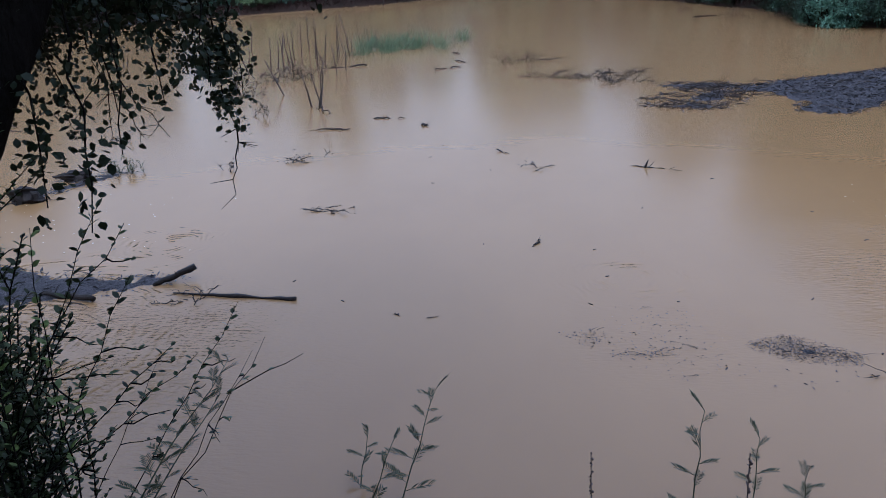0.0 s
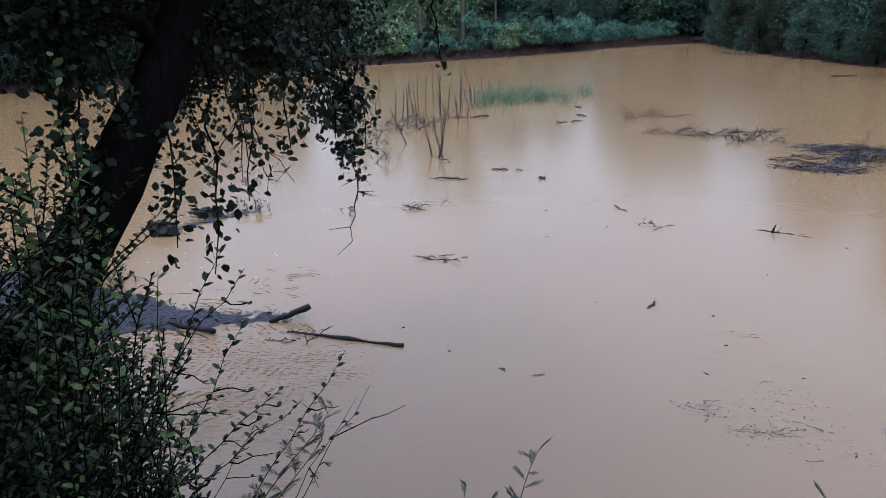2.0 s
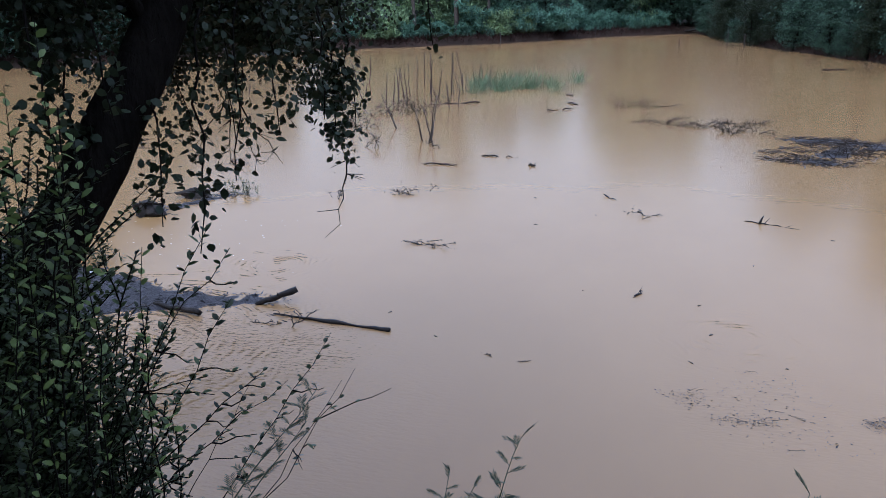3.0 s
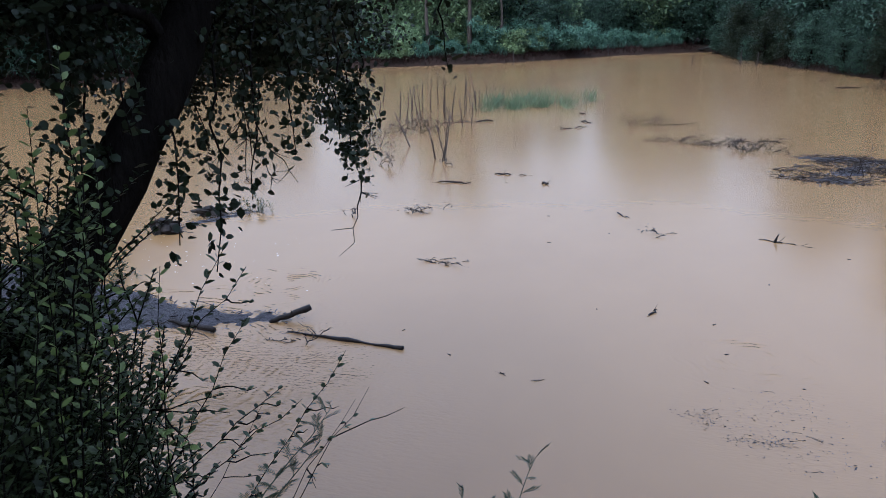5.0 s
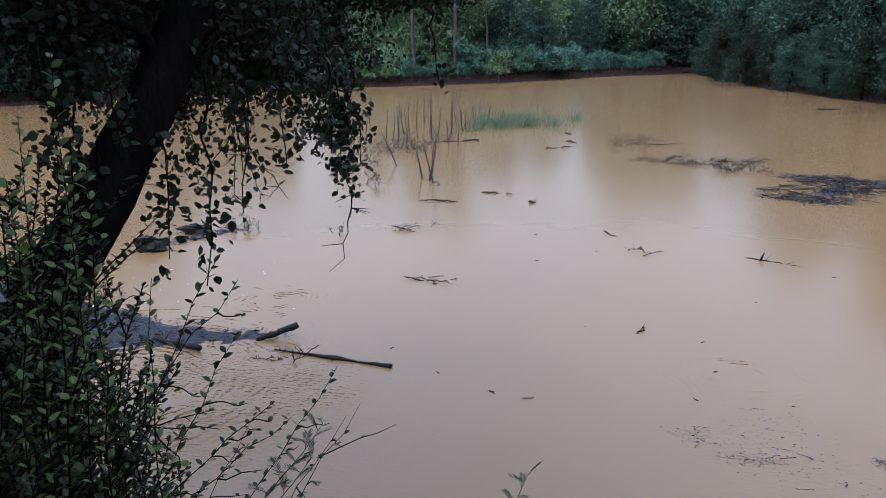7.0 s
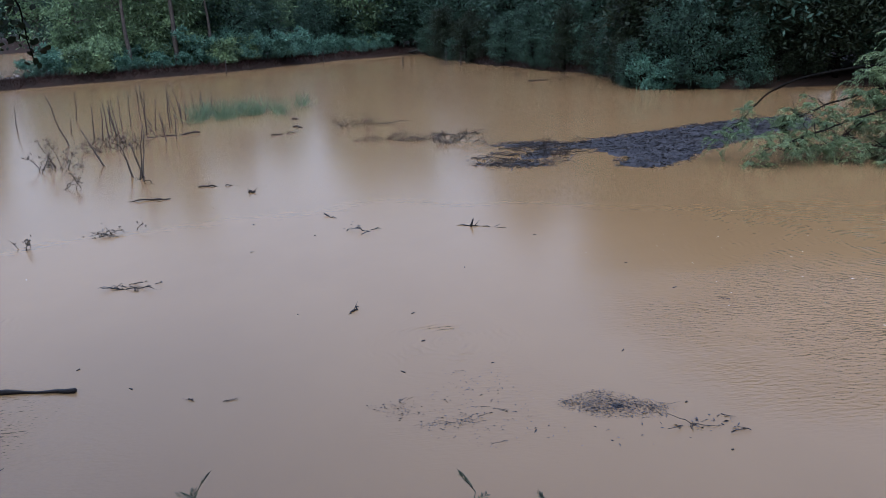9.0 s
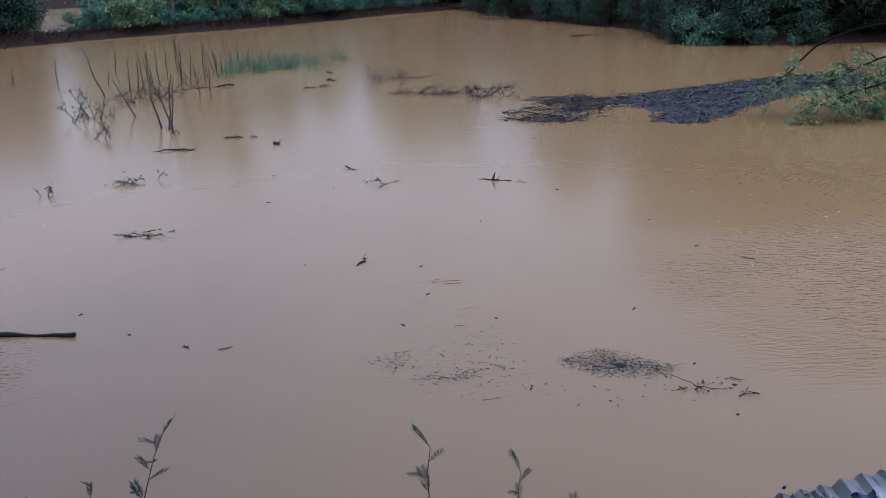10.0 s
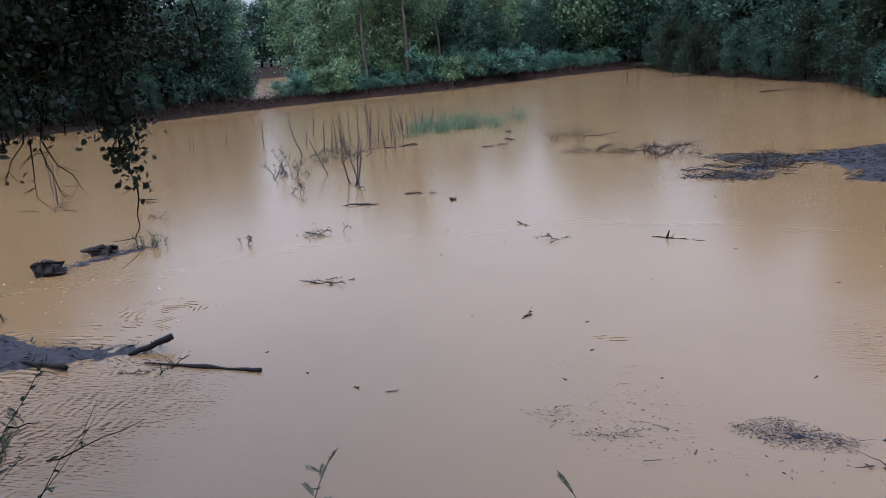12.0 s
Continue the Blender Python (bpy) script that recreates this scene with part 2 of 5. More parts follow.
# ---- mesh helpers ----
class Geo:
    """Points and faces of one mesh."""

    def __init__(self):
        self.v, self.f = [], []

    def tube(self, pts, radii, sides=6, cap=True):
        pts = [Vector(p) for p in pts]
        start, n = len(self.v), len(pts)
        side = None
        for i, p in enumerate(pts):
            d = (pts[min(i + 1, n - 1)] - pts[max(i - 1, 0)]).normalized()
            if side is None:
                side = d.cross(Vector((0.31, 0.17, 0.93)))
                if side.length < 0.05:
                    side = d.cross(Vector((1, 0, 0)))
            side = (side - d * side.dot(d)).normalized()
            up = d.cross(side)
            r = radii[i] if isinstance(radii, (list, tuple)) else radii
            for k in range(sides):
                a = 2 * math.pi * k / sides
                self.v.append(tuple(p + side * (math.cos(a) * r) + up * (math.sin(a) * r)))
        for i in range(n - 1):
            for k in range(sides):
                a, b = start + i * sides + k, start + i * sides + (k + 1) % sides
                self.f.append((a, b, b + sides, a + sides))
        if cap:
            self.f.append(tuple(start + k for k in reversed(range(sides))))
            self.f.append(tuple(start + (n - 1) * sides + k for k in range(sides)))

    def leaves(self, pos, way, face, length, width, fine=True):
        """Leaf blades: arrays of bases, directions and face normals."""
        pos, way, face = (np.asarray(a, float).reshape(-1, 3) for a in (pos, way, face))
        way = way / np.linalg.norm(way, axis=1, keepdims=True).clip(1e-6)
        side = np.cross(way, face)
        side /= np.linalg.norm(side, axis=1, keepdims=True).clip(1e-6)
        up = np.cross(side, way)
        n = len(pos)
        le, wi = (np.broadcast_to(np.asarray(a, float), n)[:, None] for a in (length, width))
        s = len(self.v)
        if fine:
            rows = [pos, pos + way * le * 0.3 + side * wi * 0.45 + up * le * 0.04, pos + way * le * 0.3 - side * wi * 0.45 + up * le * 0.04,
                    pos + way * le * 0.68 + side * wi * 0.42 + up * le * 0.02, pos + way * le * 0.68 - side * wi * 0.42 + up * le * 0.02, pos + way * le - up * le * 0.07]
            k = 6
            cells = ((0, 2, 1), (1, 2, 4, 3), (3, 4, 5))
        else:
            rows = [pos, pos + way * le * 0.5 + side * wi * 0.5, pos + way * le - up * le * 0.1, pos + way * le * 0.5 - side * wi * 0.5]
            k = 4
            cells = ((0, 3, 2, 1),)
        self.v.extend(map(tuple, np.stack(rows, 1).reshape(-1, 3).tolist()))
        for i in range(n):
            b = s + i * k
            for c in cells:
                self.f.append(tuple(b + j for j in c))

    def to(self, name, material, parent=None, label="", smooth=True):
        me = bpy.data.meshes.new(name)
        me.from_pydata(self.v, [], self.f)
        me.materials.append(material)
        if smooth:
            me.polygons.foreach_set("use_smooth", [True] * len(me.polygons))
        me.update()
        ob = new(name, me)
        ob.parent = parent
        if label:
            tagged(ob, label)
        return ob


def thing(name, at, label, category, group="", kind=""):
    ob = new(name)
    ob.empty_display_size = 0.1
    ob.matrix_basis = Matrix.Translation(at)
    return tagged(ob, label, category, group, kind)


def curve_pts(a, b, n=7, sag=0.0, wob=0.0, rng=random):
    """Points from a to b that sag downwards in the middle and wobble."""
    a, b = Vector(a), Vector(b)
    out = []
    for i in range(n):
        t = i / (n - 1)
        p = a.lerp(b, t) + Vector((0, 0, -4 * sag * t * (1 - t)))
        if 0 < i < n - 1:
            p += Vector((rng.uniform(-wob, wob), rng.uniform(-wob, wob), rng.uniform(-wob, wob)))
        out.append(p)
    return out


def taper(n, a, b):
    return [a + (b - a) * i / (n - 1) for i in range(n)]


def inside(poly, x, y):
    x, y = np.asarray(x, float), np.asarray(y, float)
    hit = np.zeros(x.shape, bool)
    for (x0, y0), (x1, y1) in zip(poly, poly[1:] + poly[:1]):
        if y0 != y1:
            hit ^= ((y0 > y) != (y1 > y)) & (x < (x1 - x0) * (y - y0) / (y1 - y0) + x0)
    return hit


def edge_distance(poly, x, y):
    x, y = np.asarray(x, float), np.asarray(y, float)
    best = np.full(x.shape, 1e9)
    for (x0, y0), (x1, y1) in zip(poly, poly[1:] + poly[:1]):
        dx, dy = x1 - x0, y1 - y0
        t = (((x - x0) * dx + (y - y0) * dy) / (dx * dx + dy * dy)).clip(0, 1)
        best = np.minimum(best, np.hypot(x - x0 - t * dx, y - y0 - t * dy))
    return best


def along(line, step, rng, jitter=0.0, back=0.0):
    """Places along a line, and a way back from it to its left."""
    out, rest = [], 0.0
    for (x0, y0), (x1, y1) in zip(line, line[1:]):
        d = math.hypot(x1 - x0, y1 - y0)
        s = rest
        while s < d:
            nx, ny = -(y1 - y0) / d, (x1 - x0) / d
            b = back + rng.uniform(-jitter, jitter)
            out.append((x0 + (x1 - x0) * s / d + nx * b + rng.uniform(-jitter, jitter), y0 + (y1 - y0) * s / d + ny * b))
            s += step * rng.uniform(0.7, 1.3)
        rest = s - d
    return out


# ---- ground and water ----
LEFT_BANK = [(-62, 10), (-50, 24), (-34, 40.5), (-28, 48.5), (-22, 55.5), (-11, 62.8), (-3, 73), (4, 78.5)]
RIGHT_BANK = [(5, 78.5), (6.5, 68), (8.5, 57), (10.2, 52.5), (11.4, 47.8), (12.8, 45), (13.2, 39), (12.4, 35), (14.2, 33.8), (16.4, 32.4), (20, 32), (27, 26), (31, 16)]
NEAR_BANK = [(22, 9), (12, 6), (7, 4.7), (5, 4.2), (3, 4.0), (0, 3.9), (-3, 3.7), (-6, 3.6), (-20, 3.4), (-62, 3)]
POND = LEFT_BANK + RIGHT_BANK + NEAR_BANK
CHANNEL = [(-24.8, 59.2), (-27.6, 60.6), (-51.5, 112), (-80, 176), (-71, 178), (-45, 112)]


def ground_z(x, y):
    x, y = np.asarray(x, float), np.asarray(y, float)
    d = np.where(inside(POND, x, y), -1, 1) * edge_distance(POND, x, y)
    steep = np.where(x > 1.8, 0.95, 0.56)
    near = np.where(d > 0, np.minimum(2.1, steep * d), d * 0.5)
    far = np.where(d > 0, np.minimum(0.5, 0.6 * d) + 0.012 * d.clip(0, 150), d * 0.4)
    w = ((y - 8) / 10).clip(0, 1)
    z = near * (1 - w) + far * w
    dc = np.where(inside(CHANNEL, x, y), -1, 1) * edge_distance(CHANNEL, x, y)
    z = np.where(dc < 2.5, np.minimum(z, 0.3 * dc), z)
    return np.maximum(z, -0.9) + 0.03 * np.sin(x * 2.1 + 0.7 * y) * np.sin(y * 1.7)


def make_ground():
    xs = np.concatenate([[-2500, -900, -400, -200, -120, -85], np.arange(-66, -12, 1.5), np.arange(-12, 13, 0.4), np.arange(13, 36, 1.2), [40, 50, 70, 110, 200, 400, 900, 2500]])
    ys = np.concatenate([[-2500, -800, -300, -120, -60, -30, -15, -9], np.arange(-6, 8, 0.35), np.arange(8, 90, 1.4), np.arange(90, 170, 5), [190, 240, 320, 450, 800, 2500]])
    gx, gy = np.meshgrid(xs, ys)
    gz = ground_z(gx, gy)
    g = Geo()
    g.v = list(map(tuple, np.stack([gx, gy, gz], -1).reshape(-1, 3).tolist()))
    w = len(xs)
    g.f = [(j * w + i, j * w + i + 1, (j + 1) * w + i + 1, (j + 1) * w + i) for j in range(len(ys) - 1) for i in range(w - 1)]
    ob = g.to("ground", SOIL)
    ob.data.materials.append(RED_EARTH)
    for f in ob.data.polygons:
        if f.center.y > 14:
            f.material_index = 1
    return tagged(ob, "dark muddy earth banks round the flooded hollow", "ground", kind="structure")


make_ground()
water = Geo()
water.v = [(-300, -40, 0), (300, -40, 0), (300, 400, 0), (-300, 400, 0)]
water.f = [(0, 1, 2, 3)]
tagged(water.to("water", WATER, smooth=False), "ochre muddy flood water with rain ripples and sky reflections", "water", kind="structure")


# ---- far bank trees and shrubs ----
def bank_tree(name, at, height, leaf, seed, low=0.3, wide=0.27, blobs=34, per=95, size=0.26, bark=None, label="", category="tree", stems=1):
    rng, nr = random.Random(seed), np.random.RandomState(seed)
    t = thing(name, at, label, category, "trees on the far bank")
    centres = []
    for s in range(stems):
        lean = Vector((rng.uniform(-0.12, 0.12), rng.uniform(-0.12, 0.12), 1)) if stems == 1 else Vector((rng.uniform(-0.5, 0.5), rng.uniform(-0.5, 0.5), 1))
        h = height * (1 if stems == 1 else rng.uniform(0.6, 0.95))
        g = Geo()
        axis = [Vector((0, 0, -0.3)) + lean * (h * k / 6) + Vector((rng.uniform(-1, 1), rng.uniform(-1, 1), 0)) * 0.018 * h * (k > 0) for k in range(7)]
        r = 0.019 * height if stems == 1 else 0.012 * height
        g.tube(axis, taper(7, r, r * 0.25), 7)
        g.to("trunk" if stems == 1 else "stem", bark or PALE_BARK, t)
        limbs = Geo()
        for k in range(blobs // stems):
            f = low + (1 - low) * rng.random() ** 0.8
            q = f * 5.99
            p = axis[int(q)].lerp(axis[int(q) + 1], q - int(q))
            spread = wide * height * (1.15 - 0.75 * abs((f - low) / (1 - low) - 0.35)) * rng.uniform(0.35, 1.0)
            a = rng.uniform(0, 2 * math.pi)
            c = p + Vector((math.cos(a) * spread, math.sin(a) * spread, rng.uniform(-0.05, 0.12) * height))
            c.z = max(c.z, 0.12 * height if low < 0.2 else 0.25 * height)
            limbs.tube([p, p.lerp(c, 0.55) + Vector((0, 0, 0.03 * height)), c], [r * 0.35, r * 0.22, r * 0.08], 4, False)
            centres.append(c)
        tagged(limbs.to("branchwork", bark or PALE_BARK, t), kind="stuff")
    g = Geo()
    for c in centres:
        rad = height * rng.uniform(0.035, 0.075)
        n = int(per * rng.uniform(0.6, 1.3))
        off = nr.normal(0, 1, (n, 3)) * (rad, rad, rad * 0.62)
        way = nr.normal(0, 1, (n, 3)) + off / rad * 0.6 + (0, 0, 0.35 if stems > 1 else -0.2)
        face = nr.normal(0, 0.7, (n, 3)) + (0, 0, 0.8)
        pos = np.array(c) + off
        pos[:, 2] = pos[:, 2].clip(0.05)
        le = size * nr.uniform(0.6, 1.35, n)
        g.leaves(pos, way, face, le, le * 0.4, False)
    tagged(g.to("crown", leaf, t, smooth=False), kind="stuff")
    return t


def plant(protos, places, rng, low, high):
    for x, y in places:
        if inside(CHANNEL, x, y) or edge_distance(CHANNEL, x, y) < 1.0 + 0.5 * (y < 75):
            continue
        s = rng.uniform(low, high)
        m = Matrix.Translation((x, y, float(ground_z(x, y)) - 0.05)) @ Matrix.Rotation(rng.uniform(0, 6.28), 4, "Z") @ Matrix.Diagonal((s, s, s * rng.uniform(0.85, 1.15), 1))
        copy_thing(rng.choice(protos), m)


TALL = [bank_tree("bank_tree", (-20 - 9 * i, 70 + 4 * i, 0.9), 9.0, LEAF_FAR, 10 + i, 0.26, 0.2, 84, 62, 0.34,
                  label="tall leafy tree with a thin pale trunk on the far bank") for i in range(3)]
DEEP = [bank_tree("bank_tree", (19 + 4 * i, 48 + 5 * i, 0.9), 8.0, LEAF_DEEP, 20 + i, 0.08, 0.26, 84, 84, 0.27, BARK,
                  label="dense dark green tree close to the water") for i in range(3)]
SHRUB = [bank_tree("bank_shrub", (-7 - 3 * i, 68.5 - 2 * i, 0.8), 2.9, LEAF_TEAL, 30 + i, 0.05, 0.36, 64, 62, 0.22, BARK,
                   "blue-green leafy shrub on the red earth bank", "shrub", 4) for i in range(3)]
BROAD = [bank_tree("bank_shrub", (-15 - 3 * i, 66.5 - 2 * i, 0.8), 4.2, LEAF_FAR, 40 + i, 0.06, 0.34, 72, 58, 0.29, BARK,
                   "broad green shrub on the far bank", "shrub", 3) for i in range(2)]
SLENDER = [bank_tree("slender_tree", (-14.6, 63.2, 0.9), 11.0, LEAF_FAR, 61, 0.68, 0.13, 40, 90, 0.22, MOTTLED_BARK, label="slender tree with a tall bare pale trunk")]
# copies of the deep green trees, deep shade painted in by near-black leaves
SHADE = [bank_tree("bank_tree", (21 + 4 * i, 44 + 4 * i, 0.9), 8.0, LEAF_SHADED, 26 + i, 0.06, 0.26, 84, 84, 0.27, BARK,
                   label="dense tree by the water with deep shade put into its near-black leaf colour") for i in range(2)]
# added out of view: crowns that keep sky light off the near shore
UNSEEN_CANOPY = [bank_tree("unseen_shade_tree", (-4.6 + 6.8 * i, -3.6, 2.0), 9.5, LEAF_SHADED, 50 + i, 0.3, 0.26, 60, 240, 0.13, BARK,
                      label="unseen leafy tree added behind the camera to shade the near bank") for i in range(2)]
rng = random.Random(5)


def low_view(places):
    """Leaves out the places where the row of tall trees is broken."""
    out = []
    for x, y in places:
        az = math.degrees(math.atan2(x - 1.2, y))
        if not (-6.3 < az < -2.3 or 2.4 < az < 5.5 or -13.5 < az < -11.5 or 12.6 < az < 14.7):
            out.append((x, y))
    return out


plant(DEEP, along(LEFT_BANK[:4], 1.6, rng, 0.5, 1.4), rng, 0.35, 0.6)
plant(SHRUB + BROAD[:1], along(LEFT_BANK[4:], 1.9, rng, 0.5, 1.9), rng, 0.4, 0.95)
plant(BROAD + SHRUB[:1], along(LEFT_BANK[4:6], 2.0, rng, 0.8, 4.0), rng, 0.7, 1.2)
plant(SHRUB + DEEP[:1], along(LEFT_BANK[5:], 2.0, rng, 0.8, 4.0), rng, 0.6, 1.1)
plant(TALL, low_view(along(LEFT_BANK[2:6], 2.9, rng, 1.4, 6.5)), rng, 0.7, 1.05)
plant(DEEP + TALL[:1], low_view(along(LEFT_BANK[5:], 2.6, rng, 1.2, 6.5)), rng, 0.8, 1.15)
plant(BROAD, along(LEFT_BANK[2:6], 2.4, rng, 1.4, 8.0), rng, 1.0, 1.5)
plant(DEEP + BROAD[:1], along(LEFT_BANK[5:], 2.4, rng, 1.4, 8.0), rng, 0.7, 0.9)
plant(TALL, low_view(along(LEFT_BANK[2:], 3.4, rng, 2.0, 11.5)), rng, 0.8, 1.15)
plant(DEEP + TALL[:1], along(LEFT_BANK[2:], 3.0, rng, 2.0, 15), rng, 0.8, 1.0)
plant(DEEP + TALL, low_view([(rng.uniform(-3, 6), rng.uniform(80, 92)) for _ in range(12)]), rng, 1.15, 1.5)
plant(DEEP, along(LEFT_BANK[:5], 2.8, rng, 1.0, 4.0), rng, 0.7, 1.0)
plant(DEEP, along([(-62, 10), (-50, 24), (-34, 40.5), (-31, 44)], 3.0, rng, 1.0, 5.5), rng, 1.7, 2.2)
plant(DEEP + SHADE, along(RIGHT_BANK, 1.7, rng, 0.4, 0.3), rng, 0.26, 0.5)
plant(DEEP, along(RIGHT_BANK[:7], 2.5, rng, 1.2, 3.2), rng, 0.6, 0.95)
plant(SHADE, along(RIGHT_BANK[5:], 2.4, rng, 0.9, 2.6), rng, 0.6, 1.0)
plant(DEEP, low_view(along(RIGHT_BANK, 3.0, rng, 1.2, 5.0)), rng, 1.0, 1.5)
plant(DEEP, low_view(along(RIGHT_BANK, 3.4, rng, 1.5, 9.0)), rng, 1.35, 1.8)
plant(DEEP + BROAD, [(rng.uniform(-4, 12), rng.uniform(79.5, 92)) for _ in range(28)], rng, 0.8, 1.05)
plant(DEEP, [(x, 186 + rng.uniform(-4, 4)) for x in range(-98, -54, 3)], rng, 1.7, 2.3)
plant(DEEP + TALL, [(x, 98 + rng.uniform(-4, 4) + abs(x) * 0.15) for x in range(-34, 44, 4)], rng, 0.95, 1.2)
plant(SLENDER, [(-12.4, 65.4), (-17.8, 61.6)], rng, 0.7, 0.9)
# unseen trees behind and beside the camera, set there only to cast shade
plant(UNSEEN_CANOPY, [(-8, -1.5), (-5.4, -0.4), (-3.9, 0.3), (-3.0, -0.9), (-5.2, 1.4), (-1.2, -4.2), (-3.2, -2.6), (-6, -7), (1, -8)], rng, 0.95, 1.15)
plant(SHRUB, [(13.1, 34.2)], rng, 0.62, 0.63)
plant(SHRUB, [(15.2, 33.2)], rng, 0.28, 0.3)
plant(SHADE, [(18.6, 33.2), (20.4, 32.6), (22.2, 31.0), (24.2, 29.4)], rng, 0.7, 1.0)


def dead_fringe(line, count, seed):
    """Dry stalks and dead brush along the edge of the earth bank."""
    rng, nr = random.Random(seed), np.random.RandomState(seed)
    t = thing("dead_fringe", (line[0][0], line[0][1], 0), "red-brown dead stalks along the edge of the bank", "dry plants")
    places = along(line, 0.009, rng, 0.55, 0.75)[:count]
    n = len(places)
    pos = np.array([(x - line[0][0], y - line[0][1], 0.0) for x, y in places])
    pos[:, 2] = ground_z(*np.array(places).T).clip(0) - 0.03
    g = Geo()
    g.leaves(pos, nr.normal(0, 0.6, (n, 3)) + (0, 0, 0.9), nr.normal(0, 1, (n, 3)), nr.uniform(0.15, 0.7, n), 0.04, False)
    tagged(g.to("stalk_fringe", RED_STALK, t, smooth=False), kind="stuff")


dead_fringe(LEFT_BANK[1:], 16000, 61)
dead_fringe(RIGHT_BANK[:9], 6000, 62)


# ---- reeds, grass and the plants in the flood ----
def stalk(parent, foot, height, lean, rng, r=0.023):
    g = Geo()
    foot, top = Vector(foot), Vector(foot) + Vector((lean[0], lean[1], height))
    g.tube(curve_pts(foot - Vector((0, 0, 0.15)), top, 6, 0, 0.02 * height, rng), taper(6, r, r * 0.45), 5)
    if rng.random() < 0.4:
        p = foot.lerp(top, rng.uniform(0.4, 0.8))
        g.tube([p, p + Vector((rng.uniform(-0.3, 0.3), 0, rng.uniform(-0.1, 0.3)))], [r * 0.5, r * 0.25], 4)
    return g.to("stalk", REED, parent)


def reed_clump(at, spread, count, height, seed, label="broken dry reed stalks standing in flood water"):
    rng = random.Random(seed)
    t = thing("reed_clump", (at[0], at[1], 0), label, "reeds", "reeds in the flood")
    for i in range(count):
        foot = (rng.uniform(-spread[0], spread[0]), rng.uniform(-spread[1], spread[1]), 0)
        stalk(t, foot, height * rng.uniform(0.35, 1.15), (rng.gauss(-0.02, 0.12) * height, rng.gauss(0, 0.1)), rng)
    return t


# single reeds: foot x, y, height, lean to the side
for x_, y_, tall_, lean_ in ((-9.0, 25.8, 1.6, -0.52), (-11.4, 32.9, 1.2, 0.1), (-6.4, 21.4, 1.0, -0.53), (-8.6, 26.8, 1.1, 0.08), (-8.4, 27.1, 1.0, 0.06), (-8.1, 26.9, 1.2, -0.1),
                             (-8.0, 27.4, 1.0, -0.22), (-7.1, 27.6, 1.7, 0.0), (-8.7, 32.4, 1.4, 0.0), (-5.9, 25.7, 0.9, -0.16), (-6.7, 29.1, 1.6, 0.05), (-5.7, 26.1, 0.8, 0.0)):
    stalk(thing("reed_stalk", (x_, y_, 0), "single dry reed standing in flood water", "reeds", "reeds in the flood"), (0, 0, 0), tall_, (lean_, 0.05), random.Random(int(tall_ * 100 - x_ * 10)), 0.026)
for x_, y_, tall_, lean_ in ((-6.4, 30.1, 1.6, -0.34), (-6.5, 30.2, 0.8, -0.05), (-12.7, 30.5, 0.9, 0.05), (-15.1, 28.7, 0.6, 0.1), (-6.6, 33.6, 0.9, 0.12), (-6.1, 33.3, 0.8, 0.14),
                             (-7.1, 28.6, 1.1, 0.17), (-13.2, 18.4, 1.1, 0.04), (-14.6, 20.0, 0.7, -0.06), (-9.3, 30.6, 0.9, 0.05), (-7.7, 29.6, 1.3, 0.12), (-10.2, 29.0, 0.5, 0.1)):
    stalk(thing("reed_stalk", (x_, y_, 0), "single dry reed standing in flood water", "reeds", "reeds in the flood"), (0, 0, 0), tall_, (lean_, 0.05), random.Random(int(tall_ * 100 - x_ * 10)), 0.026)
reed_clump((-5.0, 19.5), (0.2, 0.35), 6, 1.25, 3)
reed_clump((-7.6, 28.6), (1.4, 1.8), 7, 1.2, 1)
reed_clump((-6.3, 31.8), (0.8, 1.2), 6, 1.0, 6)
reed_clump((-14.5, 30.5), (1.8, 2.0), 4, 0.6, 7)


def log(name, a, b, ra, rb, label, seed, knots=2, wob=0.02, material=None, group="flood debris"):
    rng = random.Random(seed)
    mid = (Vector(a) + Vector(b)) / 2
    t = thing(name, (mid.x, mid.y, 0), label, "log" if ra > 0.02 else "stick", group)
    pts = [p - Vector((mid.x, mid.y, 0)) for p in curve_pts(a, b, 9, 0, wob, rng)]
    g = Geo()
    worn = (0.45, 0.8, 1, 1, 1, 1, 0.95, 0.75, 0.3) if name == "floating_stick" else (0.85,) + (1,) * 7 + (0.9,)
    g.tube(pts, [(ra + (rb - ra) * i / 8 + rng.uniform(-0.12, 0.14) * ra) * worn[i] for i in range(9)], 8)
    g.to("stem", material or WET_WOOD, t)
    for k in range(knots):
        p = pts[rng.randint(2, 7)]
        g = Geo()
        g.tube([p, p + Vector((rng.uniform(-0.12, 0.12), rng.uniform(-0.1, 0.1), rng.uniform(0.02, 0.12)))], [ra * 0.4, ra * 0.15], 5)
        g.to("twig", WET_WOOD, t)
    return t


